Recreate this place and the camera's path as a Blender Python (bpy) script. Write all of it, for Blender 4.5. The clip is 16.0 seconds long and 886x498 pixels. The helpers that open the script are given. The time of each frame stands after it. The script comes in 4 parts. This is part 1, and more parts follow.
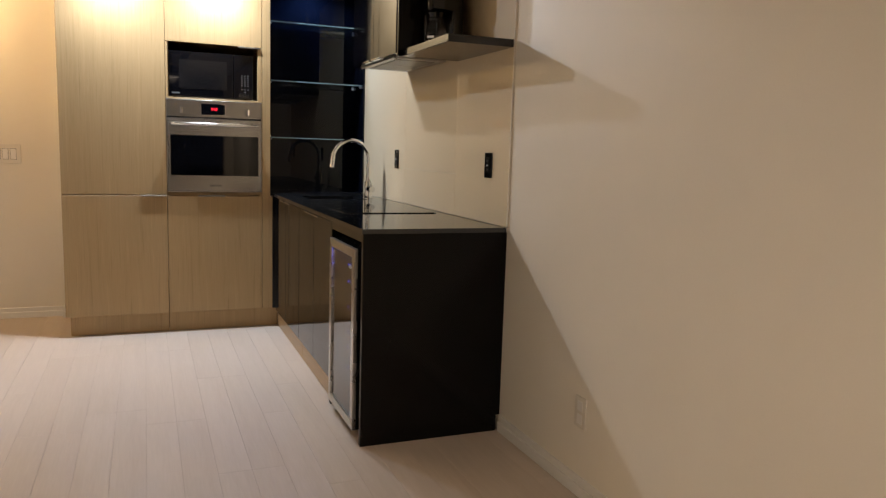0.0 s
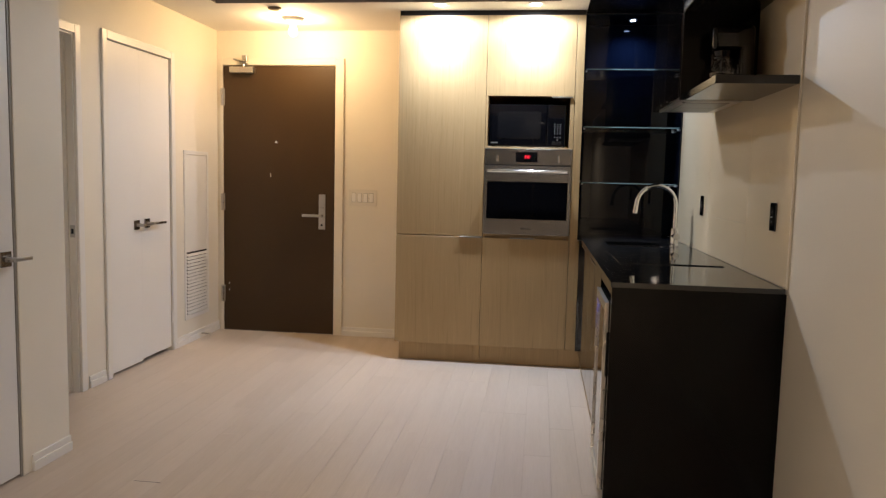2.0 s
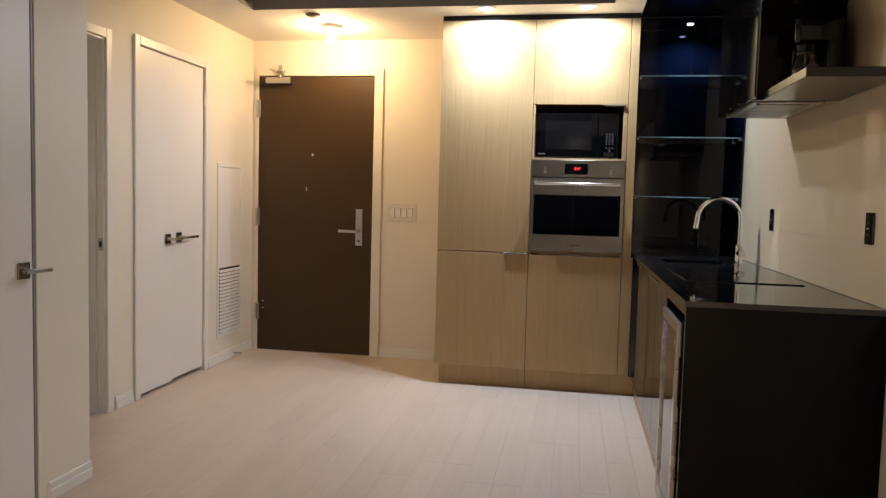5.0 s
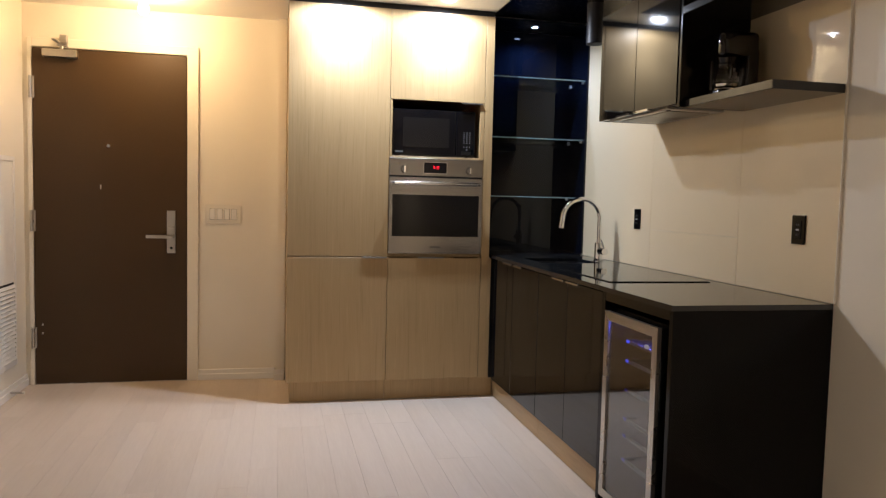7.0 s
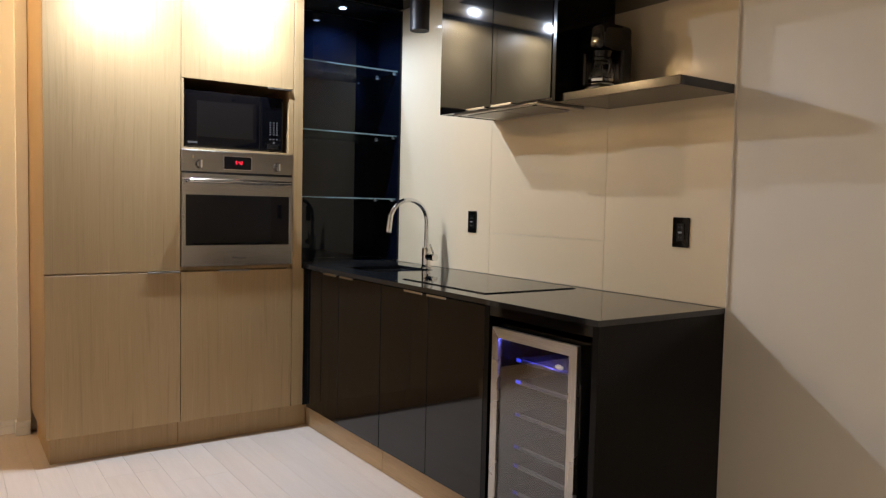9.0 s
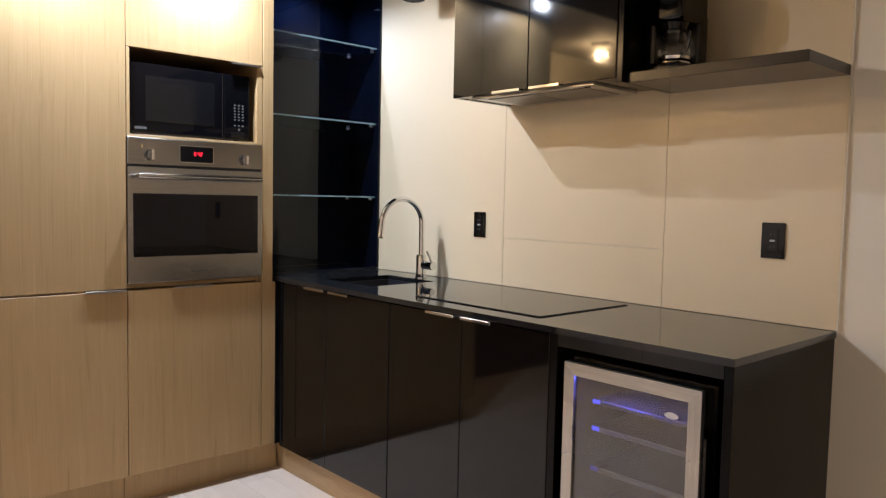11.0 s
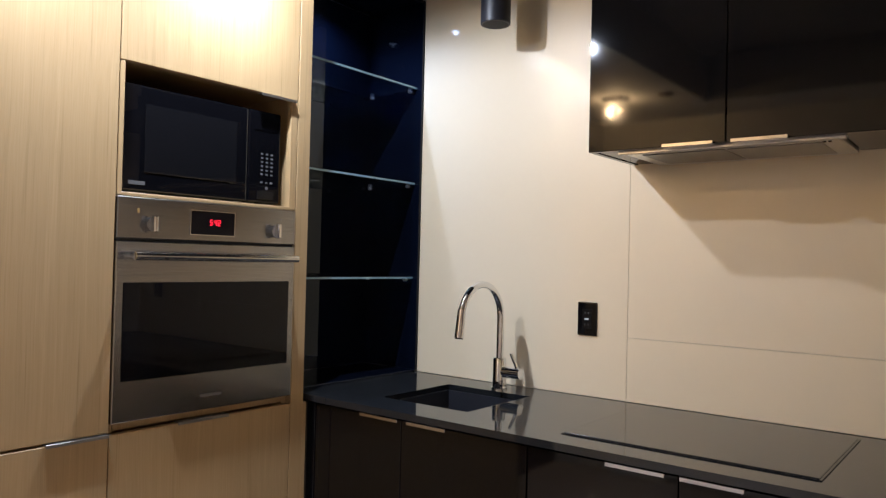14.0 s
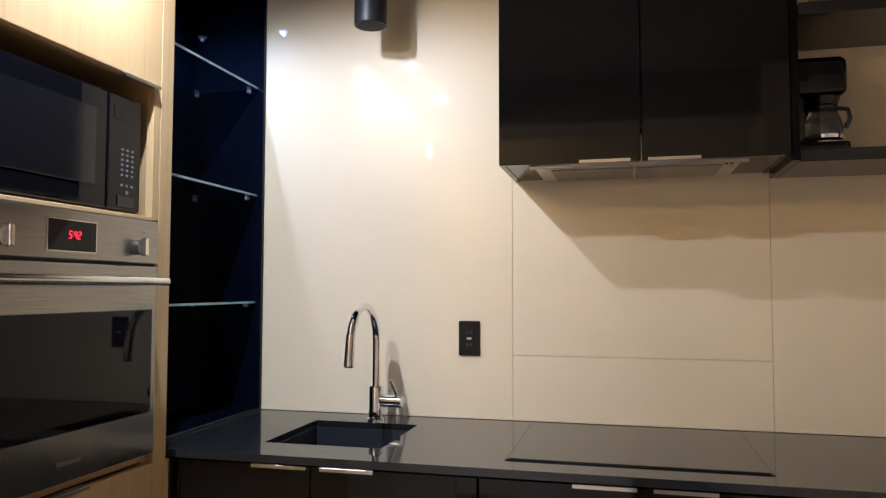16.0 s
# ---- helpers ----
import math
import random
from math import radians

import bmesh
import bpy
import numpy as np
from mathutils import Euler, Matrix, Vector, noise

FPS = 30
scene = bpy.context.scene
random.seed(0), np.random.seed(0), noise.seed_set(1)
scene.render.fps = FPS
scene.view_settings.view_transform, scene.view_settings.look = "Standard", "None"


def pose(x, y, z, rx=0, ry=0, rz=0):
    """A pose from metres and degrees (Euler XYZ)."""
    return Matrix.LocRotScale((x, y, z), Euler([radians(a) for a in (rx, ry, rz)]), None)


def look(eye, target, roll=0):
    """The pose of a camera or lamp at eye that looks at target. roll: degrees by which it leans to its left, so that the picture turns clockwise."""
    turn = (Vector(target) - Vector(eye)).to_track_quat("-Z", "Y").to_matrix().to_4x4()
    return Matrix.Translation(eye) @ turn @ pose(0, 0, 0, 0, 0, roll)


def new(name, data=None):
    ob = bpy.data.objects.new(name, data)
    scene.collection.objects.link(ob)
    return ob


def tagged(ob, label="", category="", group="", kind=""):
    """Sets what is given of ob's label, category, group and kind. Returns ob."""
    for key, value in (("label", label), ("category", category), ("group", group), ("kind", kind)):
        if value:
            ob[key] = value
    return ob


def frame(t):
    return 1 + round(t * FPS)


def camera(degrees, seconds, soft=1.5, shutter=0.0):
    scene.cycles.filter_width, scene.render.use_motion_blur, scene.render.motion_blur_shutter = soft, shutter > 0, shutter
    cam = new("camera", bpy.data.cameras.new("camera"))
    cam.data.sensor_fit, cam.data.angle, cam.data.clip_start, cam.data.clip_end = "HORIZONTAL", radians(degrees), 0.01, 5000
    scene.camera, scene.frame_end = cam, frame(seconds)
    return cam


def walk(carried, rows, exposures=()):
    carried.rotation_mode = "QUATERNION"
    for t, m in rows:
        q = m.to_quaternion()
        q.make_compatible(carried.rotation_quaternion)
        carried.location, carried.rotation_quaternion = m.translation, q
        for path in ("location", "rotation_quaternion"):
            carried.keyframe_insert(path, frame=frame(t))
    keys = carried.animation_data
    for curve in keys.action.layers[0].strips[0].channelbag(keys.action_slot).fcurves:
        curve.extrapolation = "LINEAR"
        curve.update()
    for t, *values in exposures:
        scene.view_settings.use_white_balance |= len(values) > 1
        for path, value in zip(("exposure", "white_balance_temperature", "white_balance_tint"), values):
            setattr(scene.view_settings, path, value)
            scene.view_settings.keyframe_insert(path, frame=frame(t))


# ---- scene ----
cam = camera(62.1, 16.0, soft=1.3)
PATH = [
    (0, (0.326, 0.519, 1.229), (1.073, 2.356, 0.965), 1.8),
    (0.5, (0.464, 0.481, 1.264), (0.947, 2.406, 1.012), 1.6),
    (1, (0.594, 0.394, 1.287), (0.811, 2.368, 1.055), 1.4),
    (1.5, (0.697, 0.399, 1.28), (0.656, 2.388, 1.069), 1.4),
    (2, (0.842, 0.468, 1.295), (0.585, 2.442, 1.102), 1.4),
    (2.5, (0.972, 0.465, 1.313), (0.581, 2.418, 1.132), 1.3),
    (3, (1.09, 0.42, 1.31), (0.631, 2.36, 1.143), 1.5),
    (5.5, (0.509, 0.795, 1.23), (0.267, 2.775, 1.098), 1.5),
    (6, (0.232, 0.828, 1.25), (0.176, 2.822, 1.116), 1.4),
    (6.5, (0.0, 0.918, 1.243), (0.172, 2.906, 1.108), 1.4),
    (7, (-0.2, 1.067, 1.254), (0.238, 3.014, 1.12), 1.4),
    (7.5, (-0.366, 1.214, 1.247), (0.307, 3.093, 1.118), 1.4),
    (8, (-0.443, 1.386, 1.239), (0.424, 3.183, 1.11), 1.4),
    (8.5, (-0.489, 1.59, 1.239), (0.532, 3.306, 1.119), 1.5),
    (9, (-0.541, 1.766, 1.251), (0.59, 3.411, 1.134), 1.3),
    (11.5, (-0.579, 2.732, 1.294), (0.789, 4.186, 1.163), 1.3),
    (12, (-0.545, 2.955, 1.311), (0.848, 4.384, 1.19), 1.4),
    (12.5, (-0.532, 3.181, 1.313), (0.901, 4.573, 1.206), 1.4),
    (13, (-0.541, 3.384, 1.33), (0.933, 4.733, 1.242), 1.3),
    (13.5, (-0.516, 3.571, 1.333), (1.006, 4.869, 1.293), 1.4),
    (14, (-0.511, 3.708, 1.356), (1.067, 4.937, 1.388), 1.4),
    (14.5, (-0.548, 3.921, 1.371), (1.112, 5.03, 1.491), 1.4),
    (15, (-0.552, 4.083, 1.351), (1.196, 5.038, 1.528), 1.1),
    (15.5, (-0.551, 4.244, 1.335), (1.299, 4.985, 1.507), 0.7),
    (16, (-0.612, 4.349, 1.332), (1.325, 4.832, 1.441), 0.1),
]
walk(cam, [(t, look(eye, target, roll)) for t, eye, target, roll in PATH],
     exposures=[(0, 0.22, 6900, 16), (3, 0.04, 6650, 15), (6.5, 0.06, 6650, 16), (7.5, 0.14, 6650, 17), (9, 0.22, 6550, 16), (11.5, 0.42, 6650, 19), (12.5, 0.41, 6600, 19), (14.5, 0.09, 6450, 20), (16, 0.25, 6450, 20)])

# ---- plan, in metres: x to the right, y towards the entrance door ----
RIGHT = 1.772      # wall behind the counter
LEFT = -1.77       # entrance wall with the closet
NEAR = -1.275      # living-room wall with a door
FAR = 6.2          # wall of the entrance door
BACK = -3.0        # wall behind the walk's start
CEIL = 2.42
TRAY = 2.72
FRONT = 5.52       # fronts of the tall cabinets
TOP = 0.91         # worktop
DOORS = 1.135      # fronts of the base cabinets

# ---- world and lamps ----
world = bpy.data.worlds.new("night")
scene.world = world
world.use_nodes = True
world.node_tree.nodes["Background"].inputs["Color"].default_value = (0.02, 0.03, 0.06, 1)
world.node_tree.nodes["Background"].inputs["Strength"].default_value = 0.3

COOL, WARM, NICHE = (0.70, 0.84, 1.0), (1.0, 0.69, 0.34), (0.40, 0.60, 1.0)


def lamp_light(name, place, energy, colour, size, angle=None, blend=0.6):
    data = bpy.data.lights.new(name, "SPOT" if angle else "POINT")
    data.energy, data.color, data.shadow_soft_size = energy, colour, size
    if angle:
        data.spot_size, data.spot_blend = radians(angle), blend
    ob = new(name, data)
    ob.matrix_world = pose(*place)
    return ob


POTS = [(0.152, 5.352), (0.768, 5.352)]
POT_W, BEAM_W, NICHE_W, BULB_W, LIVING_FILL_W = 46, 52, 22, 21, 205
for px, py in POTS:
    lamp_light("pot_light_lamp", (px, py, CEIL - 0.012), POT_W, COOL, 0.012, 178, 0.35)
    lamp_light("pot_light_beam", (px, py, CEIL - 0.013), BEAM_W, COOL, 0.012, 104, 1.0)
lamp_light("niche_light_lamp", (1.42, 5.705, 2.375), NICHE_W, NICHE, 0.008, 150, 1.0)
lamp_light("entrance_lamp_light", (-0.985, 5.75, 2.335), BULB_W, WARM, 0.04)
# unseen fill lamp, added to lift the walls from the living-room side
lamp_light("living_fill_light", (0.72, -1.4, 2.19), LIVING_FILL_W, (1.0, 0.86, 0.68), 0.08, 172, 0.4)
lamp_light("fridge_led_light", (1.235, 3.70, 0.775), 1.1, (0.10, 0.12, 1.0), 0.02)


# ---- materials ----
def nodes_of(name):
    m = bpy.data.materials.new(name)
    m.use_nodes = True
    t = m.node_tree
    return m, t, t.nodes["Principled BSDF"]


def ramp(t, fac, stops):
    r = t.nodes.new("ShaderNodeValToRGB")
    el = r.color_ramp.elements
    while len(el) < len(stops):
        el.new(0.5)
    for e, (p, c) in zip(el, stops):
        e.position, e.color = p, (*c, 1)
    t.links.new(fac, r.inputs["Fac"])
    return r.outputs["Color"]


def coords(t, scale, space="Object"):
    c, m = t.nodes.new("ShaderNodeTexCoord"), t.nodes.new("ShaderNodeMapping")
    m.inputs["Scale"].default_value = scale
    t.links.new(c.outputs[space], m.inputs["Vector"])
    return m.outputs["Vector"]


def noise_tex(t, vec, scale, detail=4, rough=0.55):
    n = t.nodes.new("ShaderNodeTexNoise")
    n.inputs["Scale"].default_value, n.inputs["Detail"].default_value = scale, detail
    n.inputs["Roughness"].default_value = rough
    t.links.new(vec, n.inputs["Vector"])
    return n.outputs["Fac"]


def mix(t, fac, a, b, mode="MIX"):
    n = t.nodes.new("ShaderNodeMix")
    n.data_type, n.blend_type = "RGBA", mode
    for sock, v in ((n.inputs["Factor"], fac), (n.inputs["A"], a), (n.inputs["B"], b)):
        if isinstance(v, (int, float)):
            sock.default_value = v
        elif isinstance(v, tuple):
            sock.default_value = (*v, 1)
        else:
            t.links.new(v, sock)
    return n.outputs["Result"]


def bump(t, b, height, strength, distance=0.002):
    n = t.nodes.new("ShaderNodeBump")
    n.inputs["Strength"].default_value, n.inputs["Distance"].default_value = strength, distance
    t.links.new(height, n.inputs["Height"])
    t.links.new(n.outputs["Normal"], b.inputs["Normal"])


def rough_range(t, b, fac, lo, hi):
    n = t.nodes.new("ShaderNodeMapRange")
    n.inputs["To Min"].default_value, n.inputs["To Max"].default_value = lo, hi
    t.links.new(fac, n.inputs["Value"])
    t.links.new(n.outputs["Result"], b.inputs["Roughness"])


def plain(name, colour, rough=0.5, metal=0.0, spread=0.06, fine=0.0, coat=0.0, grain=60, wear=0.08, specular=0.5):
    """A painted, plastic or metal surface with faint blotches at two scales and uneven gloss."""
    m, t, b = nodes_of(name)
    v = coords(t, (1, 1, 1))
    big, small = noise_tex(t, v, 2.3, 3), noise_tex(t, v, grain, 3)
    dark = tuple(c * (1 - spread) for c in colour)
    light = tuple(min(1, c * (1 + spread)) for c in colour)
    c1 = ramp(t, big, [(0.3, dark), (0.7, light)])
    t.links.new(mix(t, 0.35, c1, ramp(t, small, [(0.3, dark), (0.7, light)])), b.inputs["Base Color"])
    rough_range(t, b, big, max(0.01, rough * (1 - wear * 2)), rough * (1 + wear * 2))
    b.inputs["Metallic"].default_value = metal
    b.inputs["Coat Weight"].default_value = coat
    b.inputs["Coat Roughness"].default_value = 0.008
    b.inputs["Specular IOR Level"].default_value = specular
    if fine:
        bump(t, b, small, fine)
    return m


def veneer(name, dark, light, along="z", rough=0.42):
    """Fine straight-grained laminate; the grain runs along one axis."""
    m, t, b = nodes_of(name)
    k = {"z": (1, 1, 0.016), "y": (1, 0.03, 1)}[along]
    v = coords(t, k)
    drift = noise_tex(t, coords(t, tuple(c * 1.0 if c == 1 else 0.35 for c in k)), 2.2, 2)
    bend = t.nodes.new("ShaderNodeVectorMath")
    bend.operation, bend.inputs[1].default_value = "MULTIPLY", (0.055, 0.055, 0.0)
    t.links.new(drift, bend.inputs[0])
    bent = t.nodes.new("ShaderNodeVectorMath")
    t.links.new(v, bent.inputs[0])
    t.links.new(bend.outputs[0], bent.inputs[1])
    v = bent.outputs[0]
    fine = noise_tex(t, v, 300, 3, 0.7)
    mid = noise_tex(t, v, 70, 4, 0.65)
    wide = noise_tex(t, coords(t, tuple(c * 1.0 if c == 1 else 0.10 for c in k)), 5.0, 3)
    mean = tuple((p + q) / 2 for p, q in zip(dark, light))
    c = mix(t, 0.45, ramp(t, fine, [(0.36, dark), (0.60, light)]), ramp(t, wide, [(0.38, dark), (0.62, light)]))
    lines = ramp(t, mid, [(0.31, tuple(x * 0.79 for x in dark)), (0.43, mean), (0.57, mean), (0.67, tuple(x * 1.07 for x in light))])
    c = mix(t, 0.45, c, lines)
    pores = noise_tex(t, coords(t, tuple(q * 1.0 if q == 1 else 0.012 for q in k)), 140, 2, 0.5)
    c = mix(t, 0.5, c, ramp(t, pores, [(0.27, (0.62, 0.58, 0.52)), (0.36, (1, 1, 1))]), "MULTIPLY")
    t.links.new(c, b.inputs["Base Color"])
    rough_range(t, b, mid, rough * 0.85, rough * 1.2)
    b.inputs["Specular IOR Level"].default_value = 0.35
    bump(t, b, fine, 0.12, 0.0006)
    return m


def plank_mat():
    """Whitewashed oak laminate: each plank has its own tone and grain."""
    m, t, b = nodes_of("plank_oak")
    info = t.nodes.new("ShaderNodeObjectInfo")
    v = coords(t, (1, 0.05, 1))
    sh = t.nodes.new("ShaderNodeVectorMath")
    sh.operation = "ADD"
    sc = t.nodes.new("ShaderNodeMath")
    sc.operation, sc.inputs[1].default_value = "MULTIPLY", 37.0
    t.links.new(info.outputs["Random"], sc.inputs[0])
    t.links.new(v, sh.inputs[0])
    t.links.new(sc.outputs[0], sh.inputs[1])
    fine, mid = noise_tex(t, sh.outputs[0], 150, 4, 0.65), noise_tex(t, sh.outputs[0], 22, 4, 0.6)
    tone = ramp(t, info.outputs["Random"], [(0.0, (0.55, 0.455, 0.375)), (0.5, (0.585, 0.49, 0.41)), (1.0, (0.62, 0.525, 0.445))])
    c = mix(t, 0.32, tone, ramp(t, fine, [(0.3, (0.50, 0.41, 0.33)), (0.65, (0.65, 0.56, 0.48))]))
    c = mix(t, 0.25, c, ramp(t, mid, [(0.32, (0.50, 0.41, 0.335)), (0.6, (0.64, 0.55, 0.47))]))
    t.links.new(c, b.inputs["Base Color"])
    rough_range(t, b, mid, 0.30, 0.46)
    bump(t, b, fine, 0.1, 0.0005)
    return m


def brushed(name, colour, rough, axis="x"):
    """Brushed steel with streaks along one axis."""
    m, t, b = nodes_of(name)
    k = {"x": (0.02, 1, 1), "y": (1, 0.02, 1), "z": (1, 1, 0.02)}[axis]
    v = coords(t, k)
    s, big = noise_tex(t, v, 420, 3, 0.7), noise_tex(t, coords(t, (1, 1, 1)), 5, 3)
    t.links.new(ramp(t, s, [(0.3, tuple(c * 0.82 for c in colour)), (0.7, tuple(min(1, c * 1.1) for c in colour))]), b.inputs["Base Color"])
    b.inputs["Metallic"].default_value = 1.0
    rough_range(t, b, big, rough * 0.85, rough * 1.25)
    bump(t, b, s, 0.015, 0.0003)
    return m


def glowing(name, colour, strength):
    m, t, b = nodes_of(name)
    b.inputs["Base Color"].default_value = (*[c * 0.8 for c in colour], 1)
    b.inputs["Emission Color"].default_value, b.inputs["Emission Strength"].default_value = (*colour, 1), strength
    return m


def clear_glass(name, tint, rough=0.0, ior=1.5):
    m, t, b = nodes_of(name)
    b.inputs["Base Color"].default_value = (*tint, 1)
    b.inputs["Transmission Weight"].default_value = 1.0
    b.inputs["Roughness"].default_value, b.inputs["IOR"].default_value = rough, ior
    return m


CREAM = plain("cream_wall_paint", (0.80, 0.75, 0.65), 0.55, spread=0.03, fine=0.10, grain=180)
WHITE_WALL = plain("warm_white_wall_paint", (0.85, 0.80, 0.70), 0.5, spread=0.025, fine=0.10, grain=180)
CEILING = plain("ceiling_paint", (0.80, 0.78, 0.73), 0.75, spread=0.03, fine=0.15, grain=140)
TRIM = plain("white_trim_paint", (0.82, 0.80, 0.76), 0.32, spread=0.025)
DOOR_WHITE = plain("white_door_paint", (0.82, 0.81, 0.79), 0.38, spread=0.02, fine=0.04, grain=90)
DOOR_BROWN = plain("dark_brown_door_paint", (0.056, 0.032, 0.0135), 0.48, spread=0.10, fine=0.06, grain=120, specular=0.28)
VENEER = veneer("oak_laminate", (0.374, 0.243, 0.110), (0.468, 0.318, 0.161))
KICK = veneer("oak_toe_kick", (0.36, 0.24, 0.12), (0.48, 0.33, 0.18), "y", 0.3)
PLANK = plank_mat()
JOINT = plain("dark_joint", (0.44, 0.35, 0.28), 0.8)
BLACK_GLOSS = plain("black_gloss_lacquer", (0.003, 0.0028, 0.003), 0.05, spread=0.15, coat=0.0, specular=0.48)
BLACK_PANEL = plain("black_end_panel", (0.003, 0.0028, 0.0028), 0.12, spread=0.2, specular=0.17)
BLACK_GLASS = plain("black_niche_glass", (0.002, 0.0036, 0.009), 0.02, spread=0.2, specular=0.28)
STONE = plain("dark_grey_quartz", (0.013, 0.014, 0.015), 0.045, spread=0.35, grain=420, specular=0.75)
COOKTOP = plain("black_ceramic_glass", (0.012, 0.012, 0.012), 0.05, spread=0.1, specular=0.6)
SINK = plain("black_granite_sink", (0.020, 0.021, 0.026), 0.4, spread=0.3, grain=500, fine=0.08)
SPLASH = plain("cream_back_painted_glass", (0.81, 0.672, 0.455), 0.45, spread=0.012, coat=1.0)
STEEL = brushed("brushed_steel", (0.35, 0.34, 0.325), 0.22, "x")
STEEL_Z = brushed("brushed_steel_upright", (0.60, 0.57, 0.53), 0.26, "z")
STEEL_Y = brushed("brushed_steel_hood", (0.62, 0.60, 0.56), 0.30, "y")
ROSE = plain("dark_satin_nickel", (0.26, 0.24, 0.22), 0.25, metal=1.0, spread=0.06)
CHROME = plain("chrome", (0.80, 0.80, 0.80), 0.06, metal=1.0, spread=0.02)
HANDLE = plain("polished_steel", (0.72, 0.71, 0.69), 0.12, metal=1.0, spread=0.03)
PULL = plain("dull_nickel_pull", (0.27, 0.26, 0.24), 0.42, metal=1.0, spread=0.05)
PIN = plain("bright_shelf_pin", (0.75, 0.77, 0.80), 0.35, metal=0.6, spread=0.03)
NICKEL = plain("satin_nickel", (0.50, 0.48, 0.45), 0.28, metal=1.0, spread=0.05)
BLACK = plain("black_plastic", (0.006, 0.006, 0.0065), 0.22, spread=0.2)
BLACK_DOOR_GLASS = plain("black_appliance_glass", (0.003, 0.003, 0.004), 0.03, spread=0.1, specular=0.27)
MATT_BLACK = plain("matt_black_metal", (0.014, 0.014, 0.018), 0.42, spread=0.15)
# near-black for dark parts and for shade painted into gaps, seams and recesses
DARK = plain("dark_parts_and_recess_shade", (0.010, 0.009, 0.009), 0.7)
WHITE_PLASTIC = plain("white_plastic", (0.74, 0.70, 0.62), 0.3, spread=0.02)
GREY_MARK = plain("grey_print_and_gap_shade", (0.09, 0.09, 0.09), 0.5)
PALE_MARK = plain("pale_print", (0.5, 0.5, 0.5), 0.4)
KEY_MARK = plain("dim_key_print", (0.10, 0.10, 0.105), 0.3)
SHELF_EDGE = plain("ground_glass_edge", (0.22, 0.35, 0.41), 0.25, spread=0.1)
SHELF_GLASS = clear_glass("shelf_glass", (0.80, 0.93, 0.92))
CARAFE = clear_glass("carafe_glass", (0.85, 0.85, 0.85))
SMOKED = clear_glass("smoked_door_glass", (0.40, 0.40, 0.43), 0.0, 2.0)
SHELF_FRONT = plain("pale_grey_shelf_front", (0.42, 0.41, 0.40), 0.35, metal=0.3, spread=0.05)
RED_GLOW = glowing("red_digits", (1.0, 0.02, 0.05), 1.6)
BLUE_GLOW = glowing("blue_led_and_caught_light", (0.06, 0.09, 1.0), 2)
# dim glow for shelf ends that only catch the blue light
DIM_BLUE = glowing("dim_caught_blue_light", (0.10, 0.12, 0.9), 0.35)
POT_GLOW = glowing("pot_light_lens", COOL, 18)
NICHE_GLOW = glowing("niche_light_lens", NICHE, 24)
BULB_GLOW = glowing("warm_bulb", (1.0, 0.75, 0.42), 22)
AMBER_GLOW = glowing("amber_mark", (0.3, 0.18, 0.05), 0.05)


# ---- building helpers ----
def box(bm, x0, x1, y0, y1, z0, z1, bevel=0.0, seg=1):
    made = bmesh.ops.create_cube(bm, size=1)["verts"]
    for v in made:
        v.co = Vector(((x0 + x1) / 2 + v.co.x * (x1 - x0), (y0 + y1) / 2 + v.co.y * (y1 - y0), (z0 + z1) / 2 + v.co.z * (z1 - z0)))
    if bevel:
        edges = {e for v in made for e in v.link_edges}
        bmesh.ops.bevel(bm, geom=list(edges), offset=bevel, segments=seg, profile=0.5, affect="EDGES")
    return bm


def slab(x0, x1, y0, y1, z0, z1, bevel=0.0015, seg=1):
    return box(bmesh.new(), x0, x1, y0, y1, z0, z1, bevel, seg)


def rod(bm, a, b, r, sides=20, r2=None):
    """A round bar from a to b."""
    a, b = Vector(a), Vector(b)
    m = Matrix.Translation((a + b) / 2) @ (b - a).to_track_quat("Z", "Y").to_matrix().to_4x4()
    bmesh.ops.create_cone(bm, cap_ends=True, segments=sides, radius1=r, radius2=r if r2 is None else r2, depth=(b - a).length, matrix=m)
    return bm


def lathe(bm, profile, centre, sides=32):
    """A turned body round an upright axis; profile: (radius, z) from the bottom up."""
    rings = []
    for r, z in profile:
        rings.append([bm.verts.new((centre[0] + r * math.cos(2 * math.pi * i / sides), centre[1] + r * math.sin(2 * math.pi * i / sides), centre[2] + z)) for i in range(sides)])
    for lo, hi in zip(rings, rings[1:]):
        for i in range(sides):
            bm.faces.new((lo[i], lo[(i + 1) % sides], hi[(i + 1) % sides], hi[i]))
    bm.faces.new(list(reversed(rings[0])))
    bm.faces.new(rings[-1])
    return bm


def tube(bm, points, r, sides=18):
    """A bent round pipe through the points."""
    pts = [Vector(p) for p in points]
    rings, up = [], Vector((0, 1, 0))
    for i, p in enumerate(pts):
        d = (pts[min(i + 1, len(pts) - 1)] - pts[max(i - 1, 0)]).normalized()
        u = (up - d * up.dot(d)).normalized()
        w = d.cross(u)
        rings.append([bm.verts.new(p + r * (math.cos(2 * math.pi * k / sides) * u + math.sin(2 * math.pi * k / sides) * w)) for k in range(sides)])
    for lo, hi in zip(rings, rings[1:]):
        for k in range(sides):
            bm.faces.new((lo[k], lo[(k + 1) % sides], hi[(k + 1) % sides], hi[k]))
    bm.faces.new(list(reversed(rings[0])))
    bm.faces.new(rings[-1])
    return bm


